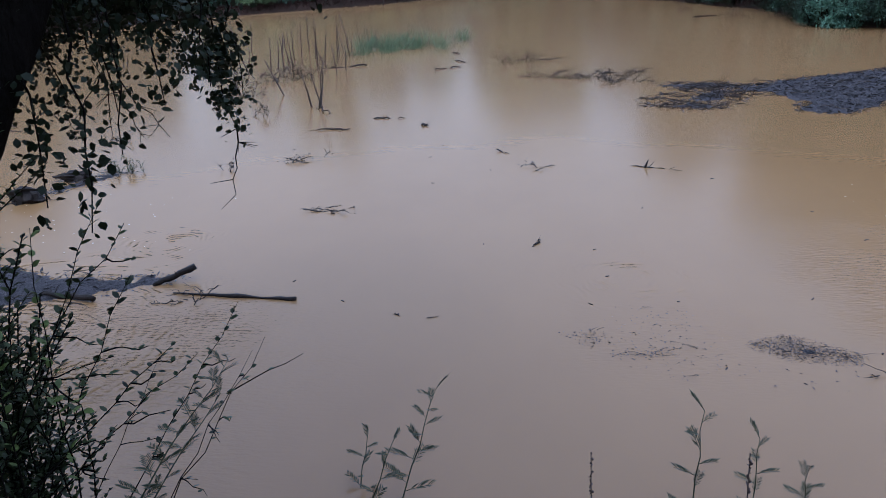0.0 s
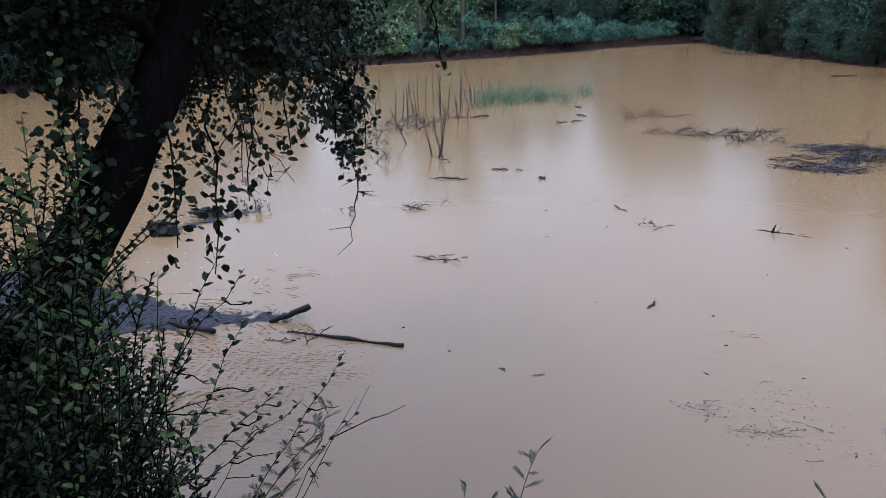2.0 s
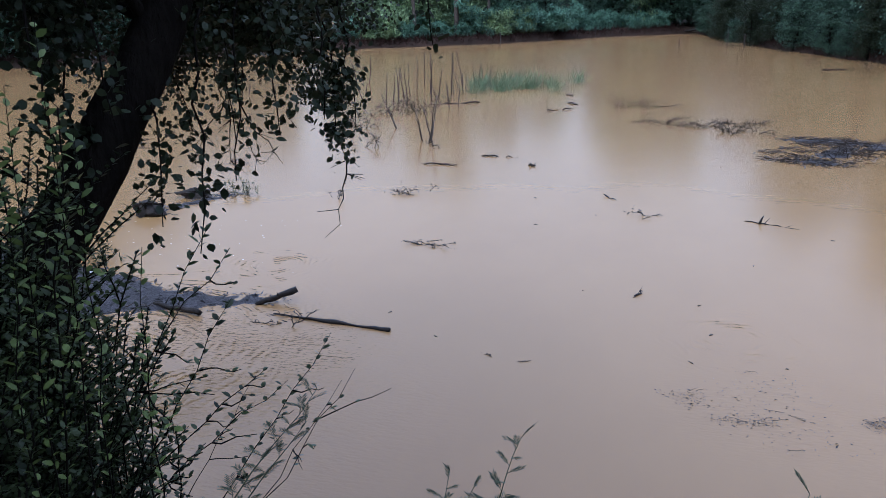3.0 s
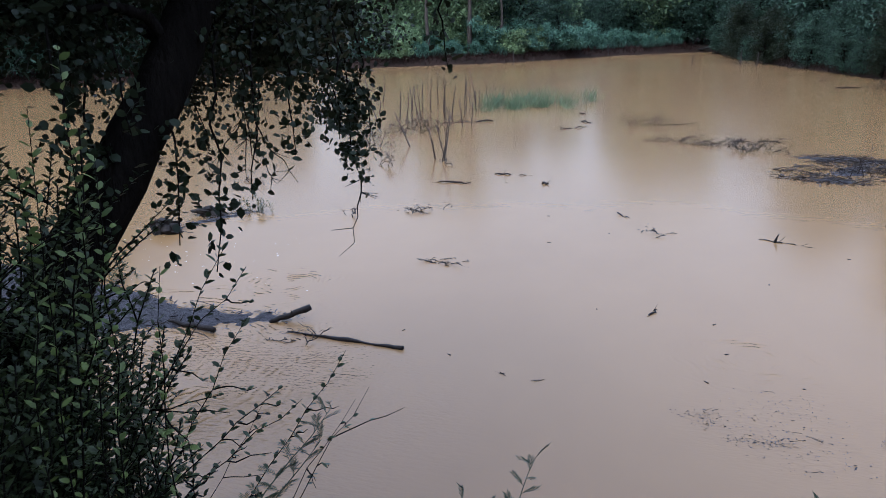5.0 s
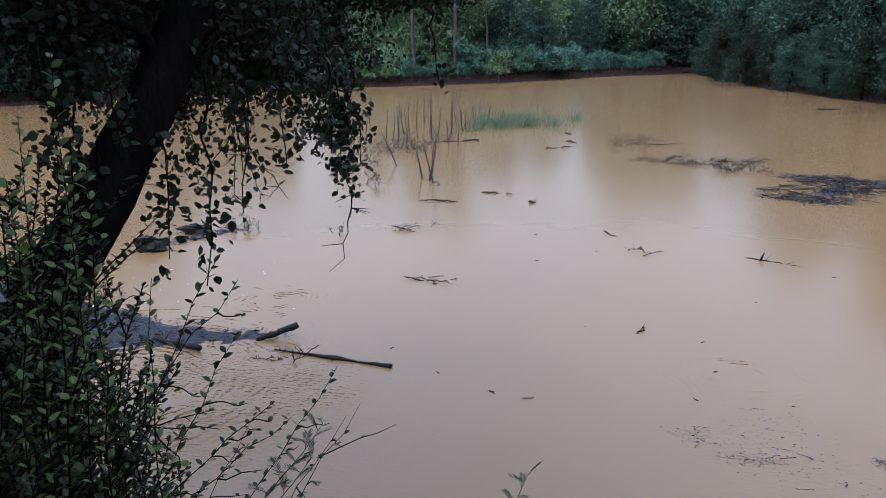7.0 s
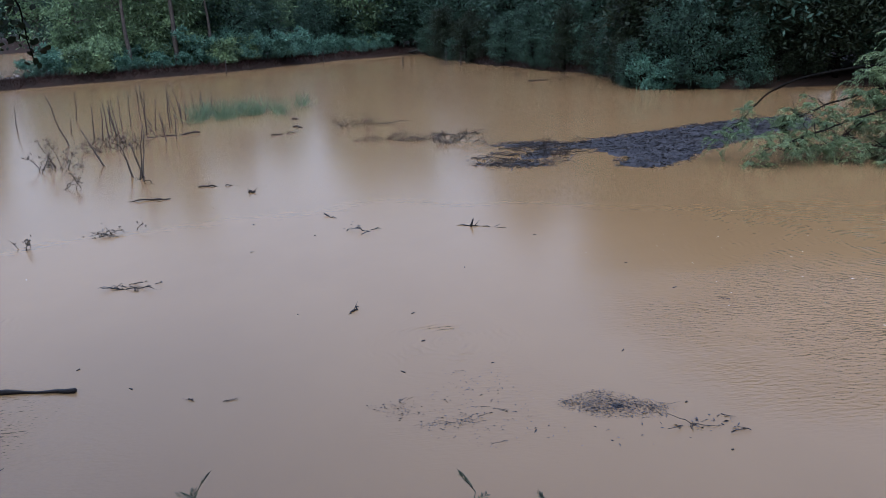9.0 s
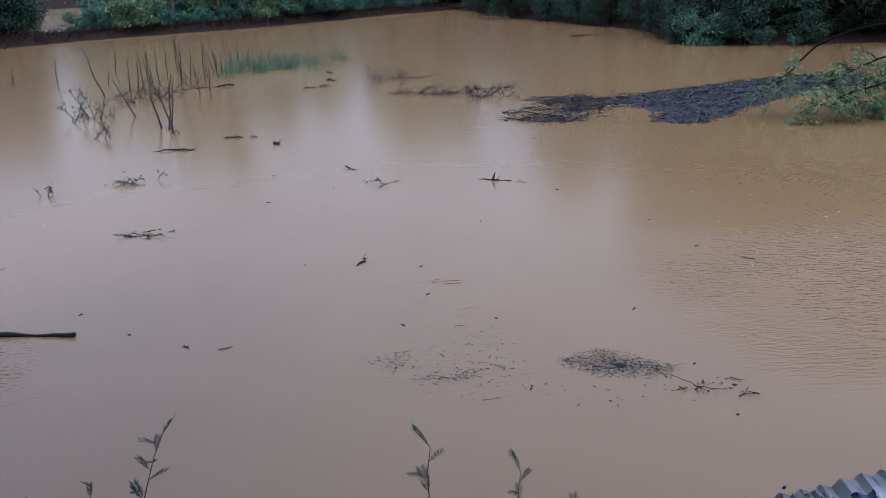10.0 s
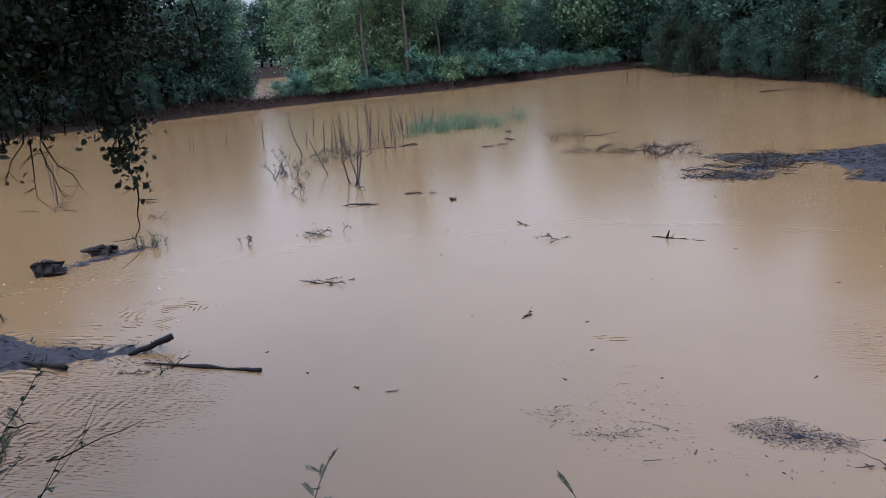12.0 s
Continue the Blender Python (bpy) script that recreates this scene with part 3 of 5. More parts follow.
def brush_pile(at, spread, count, height, seed, label, leaves=0, group="flood debris", leaf=None, name="brushwood"):
    """Twigs that stick out of the water in a loose heap."""
    rng, nr = random.Random(seed), np.random.RandomState(seed)
    t = thing(name, (at[0], at[1], 0), label, "branches", group)
    ends = []
    for i in range(count):
        g = Geo()
        p = Vector((rng.uniform(-1, 1) * spread[0], rng.uniform(-1, 1) * spread[1], rng.uniform(-0.04, 0.02)))
        a = rng.choice((0, math.pi)) + rng.gauss(0, 0.7)
        le = rng.uniform(0.45, 1.25) * max(spread)
        fat = min(1.0, 0.35 + max(spread))
        q = p + Vector((math.cos(a) * le, math.sin(a) * le * 0.6, height * rng.uniform(0.0, 1.0) ** 1.6))
        pts = curve_pts(p, q, 6, -0.12 * height, 0.05 * le, rng)
        g.tube(pts, taper(6, 0.013 * fat, 0.005 * fat), 5)
        for k in range(rng.randint(2, 5)):
            b = pts[rng.randint(2, 4)]
            e = b + Vector((rng.uniform(-0.3, 0.3) * le, rng.uniform(-0.2, 0.2) * le, rng.uniform(0, 0.3) * height))
            g.tube([b, b.lerp(e, 0.5) + Vector((0, 0, 0.02)), e], [0.008 * fat, 0.006 * fat, 0.003 * fat], 4)
            ends.append(e)
        ends.append(q)
        g.to("branch", WET_WOOD if rng.random() < 0.85 else TWIG, t)
    if leaves:
        g = Geo()
        c = np.array([ends[i % len(ends)] for i in range(leaves)]) + nr.normal(0, 0.05, (leaves, 3))
        c[:, 2] = c[:, 2].clip(0.02)
        g.leaves(c, nr.normal(0, 1, (leaves, 3)), nr.normal(0, 0.6, (leaves, 3)) + (0, 0, 0.7), nr.uniform(0.04, 0.075, leaves), 0.03)
        tagged(g.to("dead_foliage", leaf or DRY_LEAF, t, smooth=False), kind="stuff")
    return t


brush_pile((-7.0, 24.4), (0.75, 0.6), 18, 0.8, 11, "tangle of dead reeds and twigs standing in the flood", 480)
brush_pile((-7.7, 21.2), (0.45, 0.4), 12, 0.75, 12, "small drowned bush with dead leaves", 240)
brush_pile((-6.2, 18.5), (0.4, 0.3), 4, 0.45, 13, "thin drowned twigs with a few dead leaves", 24)
brush_pile((-3.7, 13.9), (0.26, 0.2), 8, 0.16, 14, "small raft of twigs and leaf litter", 40)
brush_pile((-5.15, 13.3), (0.16, 0.14), 5, 0.26, 15, "forked root stump above the water", 10)
brush_pile((-8.6, 16.0), (0.3, 0.2), 5, 0.35, 16, "drowned twigs above muddy water", 12)
brush_pile((0.6, 13.1), (0.2, 0.24), 5, 0.08, 17, "thin forked twigs floating on the flood", 4)
brush_pile((-2.5, 10.85), (0.28, 0.2), 16, 0.06, 18, "half sunken twigs in muddy water")
brush_pile((0.15, 26.9), (0.6, 0.5), 16, 0.5, 19, "arching dead branch rising out of the flood", 30)
brush_pile((0.8, 23.5), (0.45, 0.3), 14, 0.3, 20, "drifted brushwood lying in shallow flood water", 30)
brush_pile((2.0, 22.9), (0.5, 0.3), 18, 0.3, 23, "drifted brushwood lying in shallow flood water", 30)
brush_pile((3.2, 22.2), (0.5, 0.35), 22, 0.38, 21, "drifted brushwood lying in shallow flood water", 60)
brush_pile((2.9, 23.6), (0.8, 0.3), 9, 0.06, 24, "low line of drifted sticks in the flood", 10)
brush_pile((5.1, 18.9), (0.4, 0.3), 9, 0.75, 25, "dead twigs standing in the raft of litter", 10)
brush_pile((-3.45, 7.5), (0.26, 0.16), 9, 0.12, 26, "tangle of thin grey twigs round the end of the pole", 0)
brush_pile((-12.3, 17.5), (0.6, 0.3), 6, 0.12, 22, "sunken twigs beside thin reed stalks", 10)


for k, (x_, y_, w_) in enumerate(((-9.4, 64.2, 0.7), (-7.7, 66.3, 0.6), (-5.1, 69.6, 0.5), (5.3, 60.6, 0.7), (6.4, 58.6, 1.0), (8.3, 57.0, 0.8), (9.6, 54.0, 0.9), (-13.6, 60.8, 0.6), (10.5, 40.4, 0.5), (9.0, 45.2, 0.4))):
    brush_pile((x_, y_), (w_, 0.4), 9, 0.55 if x_ > 5 else 0.3, 120 + k, "dark dead brush stranded at the foot of the bank", 60)
for k, (x_, y_, tall_) in enumerate(((-2.7, 74.6, 0.9), (2.7, 60.5, 0.7), (5.9, 59.2, 1.1), (6.9, 58.2, 0.9), (-10.8, 62.0, 0.9), (-4.0, 70.9, 1.0))):
    stalk(thing("dead_post", (x_, y_, 0), "short dark dead stem standing at the far water edge", "stem", "reeds in the flood"), (0, 0, 0), tall_, (0.03, 0), random.Random(140 + k), 0.06)


for k, (x_, y_, w_, h_) in enumerate(((-31.0, 45.6, 1.6, 1.6), (-29.0, 48.4, 1.5, 1.9), (-26.8, 51.4, 1.5, 1.8), (-24.6, 53.6, 1.3, 1.3), (-28.2, 53.0, 1.8, 2.6), (-32.0, 49.0, 1.8, 2.6))):
    brush_pile((x_, y_), (w_, 0.7), 26, h_, 160 + k, "tall dead brown brushwood on the far bank", 240)
for k in range(7):
    r_ = random.Random(180 + k)
    x_, y_ = -25.3 + r_.uniform(-1.1, 1.1), 58.8 + r_.uniform(-0.5, 0.5)
    log("driftwood_log", (x_, y_, 0.45), (x_ + r_.uniform(-1.2, 1.2), y_ + r_.uniform(-0.4, 0.4), 0.5 + r_.uniform(0, 0.5)), 0.07, 0.03, "pale broken branch heaped at the mouth of the side channel", 190 + k, 1, 0.05, BLEACHED)


def grass_patch(at, spread, count, height, seed, label):
    rng, nr = random.Random(seed), np.random.RandomState(seed)
    t = thing("reed_grass", (at[0], at[1], 0), label, "grass")
    g = Geo()
    tufts = nr.normal(0, 0.55, (26, 2)) * spread
    pick = nr.randint(0, 26, count)
    xy = tufts[pick] + nr.normal(0, 0.16, (count, 2))
    pos = np.stack([xy[:, 0], xy[:, 1] + 0.5 * xy[:, 0], np.full(count, -0.02)], 1)
    way = nr.normal(0, 0.5, (count, 3)) + (0.12, 0, 1)
    tall = nr.uniform(0.45, 1.0, 26)
    le = height * nr.uniform(0.35, 1.05, count) * tall[pick]
    g.leaves(pos, way, nr.normal(0, 1, (count, 3)), le, 0.022)
    tagged(g.to("blade_tuft", GRASS, t, smooth=False), kind="stuff")
    return t


grass_patch((-4.5, 32.0), (2.2, 2.1), 1000, 1.15, 51, "pale green reed grass standing in the flood")


# ---- floating logs, sticks and chips ----
def paddle_pole():
    rng = random.Random(61)
    t = thing("driftwood_pole", (-2.92, 7.66, 0), "dark paddle-shaped pole floating on muddy water", "log", "flood debris")
    pts = curve_pts((-0.77, 0.08, 0.012), (0.77, -0.09, 0.014), 16, 0, 0.006, rng)
    g = Geo()
    g.tube(pts, [0.008, 0.009, 0.010, 0.012, 0.014, 0.018, 0.024, 0.029, 0.030, 0.024, 0.015, 0.013, 0.016, 0.022, 0.028, 0.030], 8)
    g.to("stem", WET_WOOD, t)
    for k in range(6):
        p = pts[rng.randint(1, 4)]
        g = Geo()
        e = p + Vector((rng.uniform(-0.3, 0.25), rng.uniform(-0.25, 0.15), rng.uniform(-0.01, 0.16)))
        g.tube(curve_pts(p, e, 5, 0, 0.02, rng), taper(5, 0.006, 0.002), 5)
        g.to("twig", TWIG, t)


paddle_pole()
log("driftwood_log", (-4.05, 7.98, 0.0), (-3.6, 8.24, 0.15), 0.03, 0.045, "short broken branch propped up out of the water", 62, 1, 0.01)
log("driftwood_log", (-5.3, 7.68, 0.03), (-4.55, 7.5, 0.04), 0.024, 0.04, "short dark log lying on the debris mat", 63, 2, 0.015)
log("floating_stick", (-4.42, 16.62, 0.0), (-3.49, 16.62, 0.03), 0.012, 0.024, "thin stick with a dark root end", 64, 3, 0.03)
log("floating_stick", (-3.19, 17.79, 0.0), (-2.28, 17.73, 0.01), 0.024, 0.011, "bent dark stick floating on the flood", 65, 1, 0.04)
log("floating_stick", (-1.92, 16.93, 0.015), (-1.74, 16.78, 0.02), 0.026, 0.02, "short dark wood stump in the water", 66, 3)
log("floating_stick", (-0.12, 14.38, 0.03), (0.13, 14.12, 0.0), 0.02, 0.006, "pointed dark wood chip on the water", 67, 0)
log("floating_stick", (2.25, 13.12, 0.0), (3.06, 12.78, 0.0), 0.012, 0.006, "thin half sunken stick with an upright stub", 68, 2)
log("floating_stick", (2.47, 12.99, -0.02), (2.53, 12.97, 0.15), 0.022, 0.012, "upright dark stub above the water", 69, 0, 0.004)
log("floating_stick", (0.53, 9.22, 0.0), (0.65, 9.42, 0.02), 0.011, 0.016, "small forked wood chip on the water", 70, 2)
log("floating_stick", (-4.98, 19.25, 0.05), (-4.2, 18.34, 0.0), 0.012, 0.012, "curved dead stalk in the flood", 71, 0, 0.06)
log("floating_stick", (8.63, 41.1, 0.03), (9.92, 41.5, 0.03), 0.045, 0.02, "dark log drifting far out on the water", 72, 1)
log("floating_stick", (0.71, 26.97, 0.03), (1.9, 27.1, 0.08), 0.016, 0.01, "thin dead stick in the flood", 73, 1, 0.02)
log("floating_stick", (-2.78, 25.5, 0.0), (-1.77, 26.1, 0.03), 0.018, 0.02, "dark sticks drifting near the grass", 74, 2, 0.05)
log("floating_stick", (-2.1, 27.6, 0.03), (-1.7, 27.2, 0.02), 0.03, 0.02, "dark sticks drifting near the grass", 75, 0)
log("floating_stick", (-2.4, 30.0, 0.03), (-2.1, 29.6, 0.02), 0.03, 0.02, "dark sticks drifting near the grass", 76, 0)
log("floating_stick", (-1.01, 7.25, 0.0), (-0.88, 7.17, 0.006), 0.006, 0.008, "thin dark twig floating on muddy water", 77, 0)
log("floating_stick", (-0.6, 7.12, 0.0), (-0.47, 7.16, 0.004), 0.004, 0.005, "thin dark twig floating on muddy water", 78, 0)
log("floating_stick", (5.05, 8.95, 0.0), (5.25, 8.8, 0.004), 0.006, 0.006, "thin dark twig floating on muddy water", 79, 0)
log("floating_stick", (3.8, 78.6, 0.2), (5.6, 77.9, 0.5), 0.14, 0.05, "dark log stranded at the far corner", 80, 2)
log("driftwood_log", (-6.9, 26.6, 0.0), (-5.2, 27.2, 0.03), 0.02, 0.03, "dark sunken log behind the reeds", 81, 1, 0.05)


# ---- debris mats ----
def debris_mat(poly, bits, sticks, seed, label, thick=0.05, ragged=0.25, step=0.12, bit=0.12, sheet=True, rise=0.5):
    """A floating raft of wet litter: a lumpy base with chips and sticks on it."""
    rng, nr = random.Random(seed), np.random.RandomState(seed)
    px, py = np.array(poly).T
    cx, cy = px.mean(), py.mean()
    t = thing("debris_mat", (cx, cy, 0), label, "debris", "flood debris")
    if sheet:
        xs, ys = np.arange(px.min(), px.max() + step, step), np.arange(py.min(), py.max() + step, step)
        gx, gy = np.meshgrid(xs, ys)
        wob = np.array([[noise.noise((x * 1.6, y * 1.6, seed)) for x in xs] for y in ys])
        fine = np.array([[noise.noise((x * 7, y * 7, seed + 5)) for x in xs] for y in ys])
        d = np.where(inside(poly, gx, gy), 1, -1) * edge_distance(poly, gx, gy) + ragged * wob + ragged * 0.5 * fine
        z = (thick * (d / 0.4).clip(-1.5, 1)) * (0.75 + 0.5 * wob) + 0.35 * thick * fine * (d > 0)
        g = Geo()
        g.v = list(map(tuple, np.stack([gx - cx, gy - cy, z - 0.006], -1).reshape(-1, 3).tolist()))
        w = len(xs)
        dd = d.reshape(-1)
        for j in range(len(ys) - 1):
            for i in range(w - 1):
                q = (j * w + i, j * w + i + 1, (j + 1) * w + i + 1, (j + 1) * w + i)
                if max(dd[k] for k in q) > -0.02:
                    g.f.append(q)
        g.to("litter_bed", LITTER_BED, t)
    x, y = nr.uniform(px.min() - ragged, px.max() + ragged, bits * 4), nr.uniform(py.min() - ragged, py.max() + ragged, bits * 4)
    d = np.where(inside(poly, x, y), 1, -1) * edge_distance(poly, x, y)
    keep = d > nr.uniform(-ragged * 0.9, ragged * 0.3, bits * 4)
    x, y, d = x[keep][:bits], y[keep][:bits], d[keep][:bits]
    n = len(x)
    g = Geo()
    a = nr.uniform(0, 6.28, n)
    le = bit * nr.uniform(0.3, 1.2, n)
    top = (thick * (d / 0.4).clip(0, 1)) * 0.9 * sheet + 0.004
    g.leaves(np.stack([x - cx, y - cy, top], 1), np.stack([np.cos(a), np.sin(a) * 0.7, nr.uniform(-0.05, rise, n)], 1), nr.normal(0, 0.45, (n, 3)) + (0, 0, 1), le, le * nr.uniform(0.12, 0.4, n), False)
    tagged(g.to("chip_layer", LITTER, t, smooth=False), kind="stuff")
    for k in range(sticks):
        i = rng.randrange(n)
        p = Vector((x[i] - cx, y[i] - cy, top[i] + 0.01))
        an, ln = rng.uniform(-0.7, 0.7) + (math.pi if rng.random() < 0.5 else 0), bit * rng.uniform(1.5, 5)
        g = Geo()
        g.tube(curve_pts(p, p + Vector((math.cos(an) * ln, math.sin(an) * ln, rng.uniform(-0.01, 0.25) * ln)), 5, 0, 0.05 * ln, rng), taper(5, bit * 0.085, bit * 0.03), 5)
        g.to("stick", WET_WOOD if rng.random() < 0.6 else TWIG, t)
    return t


debris_mat([(5.5, 20.2), (6.0, 20.75), (7.67, 21.73), (9.63, 22.54), (11.5, 23.4), (14.5, 23.9), (13.4, 21.6), (12.2, 21.0), (10.2, 19.8), (8.92, 18.63), (8.17, 17.8),
            (7.26, 16.98), (6.42, 17.45), (6.84, 18.63), (6.39, 19.92)], 5000, 60, 91, "large raft of dark wet litter drifting on the flood", 0.07, 0.2, 0.16, 0.15)
debris_mat([(3.3, 18.8), (4.1, 17.8), (5.5, 18.65), (6.2, 20.2), (5.3, 21.6), (4.3, 20.9)], 240, 70, 92, "open raft of drifted sticks and wet litter", 0.03, 0.5, 0.16, 0.15, False)
debris_mat([(3.2, 18.6), (3.6, 18.85), (4.4, 18.7), (5.2, 18.35), (5.0, 18.05), (4.3, 17.9), (3.7, 18.35)], 420, 30, 100, "flat raft of dark sticks and wet litter", 0.03, 0.28, 0.09, 0.11)
debris_mat([(3.9, 21.3), (4.6, 21.7), (5.6, 21.3), (6.2, 21.0), (5.6, 20.6), (4.7, 20.8)], 420, 30, 101, "flat raft of dark sticks and wet litter", 0.03, 0.3, 0.09, 0.11)
debris_mat([(4.5, 19.0), (4.8, 20.2), (5.4, 20.6), (5.5, 19.9), (5.2, 18.9)], 300, 20, 102, "flat raft of dark sticks and wet litter", 0.03, 0.3, 0.09, 0.11)
debris_mat([(-11, 9.6), (-7.5, 8.95), (-6.3, 8.6), (-5.5, 8.25), (-4.7, 8.24), (-4.1, 8.3), (-3.8, 8.18), (-4.3, 7.85), (-4.7, 7.62), (-5.3, 7.52), (-5.9, 7.2), (-5.9, 6.5), (-6.6, 5.4), (-11, 5.0)],
           5000, 110, 93, "grey mat of wet litter against the shore", 0.06, 0.16, 0.07, 0.085)
debris_mat([(2.67, 6.56), (3.0, 6.68), (3.46, 6.36), (3.4, 6.3), (2.92, 6.36)], 2600, 10, 94, "small dark patch of floating litter", 0.02, 0.16, 0.02, 0.024, rise=0.08)
debris_mat([(1.2, 6.7), (1.6, 7.25), (2.1, 7.2), (2.25, 6.3), (1.75, 6.08)], 330, 6, 95, "loose floating bits of bark and leaves", 0.0, 0.3, 0.1, 0.03, False, 0.15)
debris_mat([(0.85, 6.75), (1.15, 6.8), (1.3, 6.62), (1.05, 6.6)], 130, 3, 103, "small grey cluster of floating bits", 0.0, 0.1, 0.1, 0.028, False, 0.1)
debris_mat([(1.3, 6.38), (1.75, 6.5), (1.85, 6.4), (1.5, 6.3)], 180, 3, 104, "small grey cluster of floating bits", 0.0, 0.1, 0.1, 0.028, False, 0.1)
debris_mat([(3.45, 6.02), (3.9, 6.16), (4.1, 5.86), (3.85, 5.82)], 60, 6, 96, "thin drifting line of twigs and bits", 0.0, 0.06, 0.1, 0.05, False)
debris_mat([(2.2, 6.1), (2.7, 6.2), (3.6, 5.95), (2.9, 5.78)], 26, 0, 97, "scattered floating bark chips", 0.0, 0.2, 0.1, 0.04, False)
debris_mat([(5.85, 5.9), (5.85, 6.2), (6.3, 6.6), (7.2, 6.6), (7.0, 5.9)], 500, 12, 98, "dark clump of wet litter at the shore", 0.06, 0.2, 0.07, 0.07)
debris_mat([(-7.9, 12.3), (-7.4, 13.3), (-7.0, 13.3), (-7.6, 12.2), (-7.8, 11.5), (-8.1, 11.7)], 300, 12, 99, "narrow raft of litter round sunken crates", 0.05, 0.1, 0.08, 0.09)
for k in range(26):
    r_ = random.Random(700 + k)
    x_, y_ = r_.uniform(-4, 6), r_.uniform(5.5, 19)
    log("floating_chip", (x_, y_, 0.0), (x_ + r_.uniform(-0.07, 0.07), y_ + r_.uniform(-0.06, 0.06), 0.004), 0.006, 0.008, "tiny dark chip floating on the flood", 800 + k, 0, 0.002, group="floating chips")


def rough_block(name, at, size, turn, seed, label, category, material):
    """A battered block: a box with rounded, uneven edges."""
    bm = bmesh.new()
    bmesh.ops.create_cube(bm, size=1.0)
    bmesh.ops.bevel(bm, geom=bm.edges[:], offset=0.13, segments=2, affect="EDGES")
    bmesh.ops.subdivide_edges(bm, edges=bm.edges[:], cuts=3, use_grid_fill=True)
    for v in bm.verts:
        v.co += Vector([noise.noise(v.co * 2.2 + Vector((seed, k * 9, 0))) * 0.42 + noise.noise(v.co * 8 + Vector((seed, k * 5, 3))) * 0.12 for k in range(3)])
        v.co = Vector((v.co.x * size[0], v.co.y * size[1], (v.co.z + 0.42) * size[2]))
    me = bpy.data.meshes.new(name)
    bm.to_mesh(me)
    bm.free()
    me.materials.append(material)
    me.polygons.foreach_set("use_smooth", [True] * len(me.polygons))
    ob = new(name, me)
    ob.matrix_basis = pose(*at, 0, 0, turn)
    return tagged(ob, label, category, "flood debris")


rough_block("tree_stump", (-7.95, 11.5, -0.05), (0.44, 0.34, 0.27), 12, 3, "dark rounded stump above the muddy water", "stump", WET_WOOD)
rough_block("tree_stump", (-7.85, 12.85, -0.02), (0.56, 0.3, 0.17), 8, 7, "flat dark stump block above the muddy water", "stump", WET_WOOD)
for k, (x_, y_) in enumerate([(-7.25, 8.35), (-7.3, 8.15), (-6.75, 8.45)]):
    rough_block("plastic_scrap", (x_, y_, 0.05), (0.12, 0.07, 0.04), 40 * k, 20 + k, "white plastic scrap lying on the debris mat", "litter", WHITE_LITTER)


# ---- shore plants ----
def leafy_stem(t, g, pts, radii, rng, nr, leaf_len, start, gap, droop=0.0, material=None, width=0.55):
    """A stem with alternate leaves; the blades go into g."""
    s = Geo()
    s.tube(pts, radii, 6)
    s.to("stem", material or BARK, t)
    total = 0.0
    k = 0
    for a, b in zip(pts, pts[1:]):
        d = (b - a)
        n = max(1, int(d.length / gap))
        for i in range(n):
            total += 1
            f = (k + i / n) / (len(pts) - 1)
            if f < start:
                continue
            p = a + d * (i / n)
            ang = total * 2.4
            w = d.normalized() * 0.55 + Vector((math.cos(ang), math.sin(ang), 0.15 - droop)) * 0.9
            g.leaves([p], [w], [Vector((rng.gauss(0, 0.4), rng.gauss(0, 0.4), 1))], leaf_len * rng.uniform(0.6, 1.2), leaf_len * width * rng.uniform(0.8, 1.1))
        k += 1


def shrub(at, stems, height, reach, lean, leaf_len, gap, seed, label, material=None, name="shore_shrub", start=0.12, twigs=3, thick=0.008):
    rng, nr = random.Random(seed), np.random.RandomState(seed)
    base = (at[0], at[1], float(ground_z(at[0], at[1])))
    t = thing(name, base, label, "shrub", "shrubs on the near shore")
    g = Geo()
    for i in range(stems):
        a = rng.uniform(0, 6.28)
        foot = Vector((rng.gauss(0, 0.16), rng.gauss(0, 0.16), -0.15))
        h = height * rng.uniform(0.55, 1.05)
        top = foot + Vector((math.cos(a) * reach * rng.random() + lean[0], math.sin(a) * reach * rng.random() + lean[1], h))
        pts = curve_pts(foot, top, 8, -0.04 * h, 0.02 * h, rng)
        leafy_stem(t, g, pts, taper(8, thick, 0.003), rng, nr, leaf_len, start, gap)
        for k in range(twigs):
            j = rng.randint(2, 6)
            b = rng.uniform(0, 6.28)
            le = h * rng.uniform(0.12, 0.3)
            e = pts[j] + Vector((math.cos(b) * le * 0.8, math.sin(b) * le * 0.8, le * 0.6))
            leafy_stem(t, g, curve_pts(pts[j], e, 5, 0, 0.01, rng), taper(5, 0.005, 0.0015), rng, nr, leaf_len * 0.9, 0.1, gap)
    tagged(g.to("foliage", material or LEAF_BUSH, t, smooth=False), kind="stuff")
    return t


shrub((-2.46, 2.3), 46, 2.45, 0.75, (0.0, 0.1), 0.052, 0.015, 201, "dense dark leafy shrub on the near shore", twigs=5, thick=0.006)
shrub((-2.1, 1.9), 44, 2.1, 0.55, (-0.05, 0.1), 0.05, 0.015, 202, "dense dark leafy shrub on the near shore", twigs=5, thick=0.006)
shrub((-2.1, 2.5), 34, 1.5, 0.45, (0.0, 0.15), 0.048, 0.015, 203, "dense dark leafy shrub on the near shore", twigs=4, thick=0.005)
shrub((-2.8, 2.9), 40, 2.2, 0.65, (0.0, 0.1), 0.054, 0.015, 204, "dense dark leafy shrub beside the leaning tree", twigs=5, thick=0.006)
shrub((-1.88, 1.55), 34, 1.5, 0.45, (-0.08, 0.15), 0.048, 0.015, 206, "dense dark leafy shrub on the near shore", twigs=4, thick=0.005)
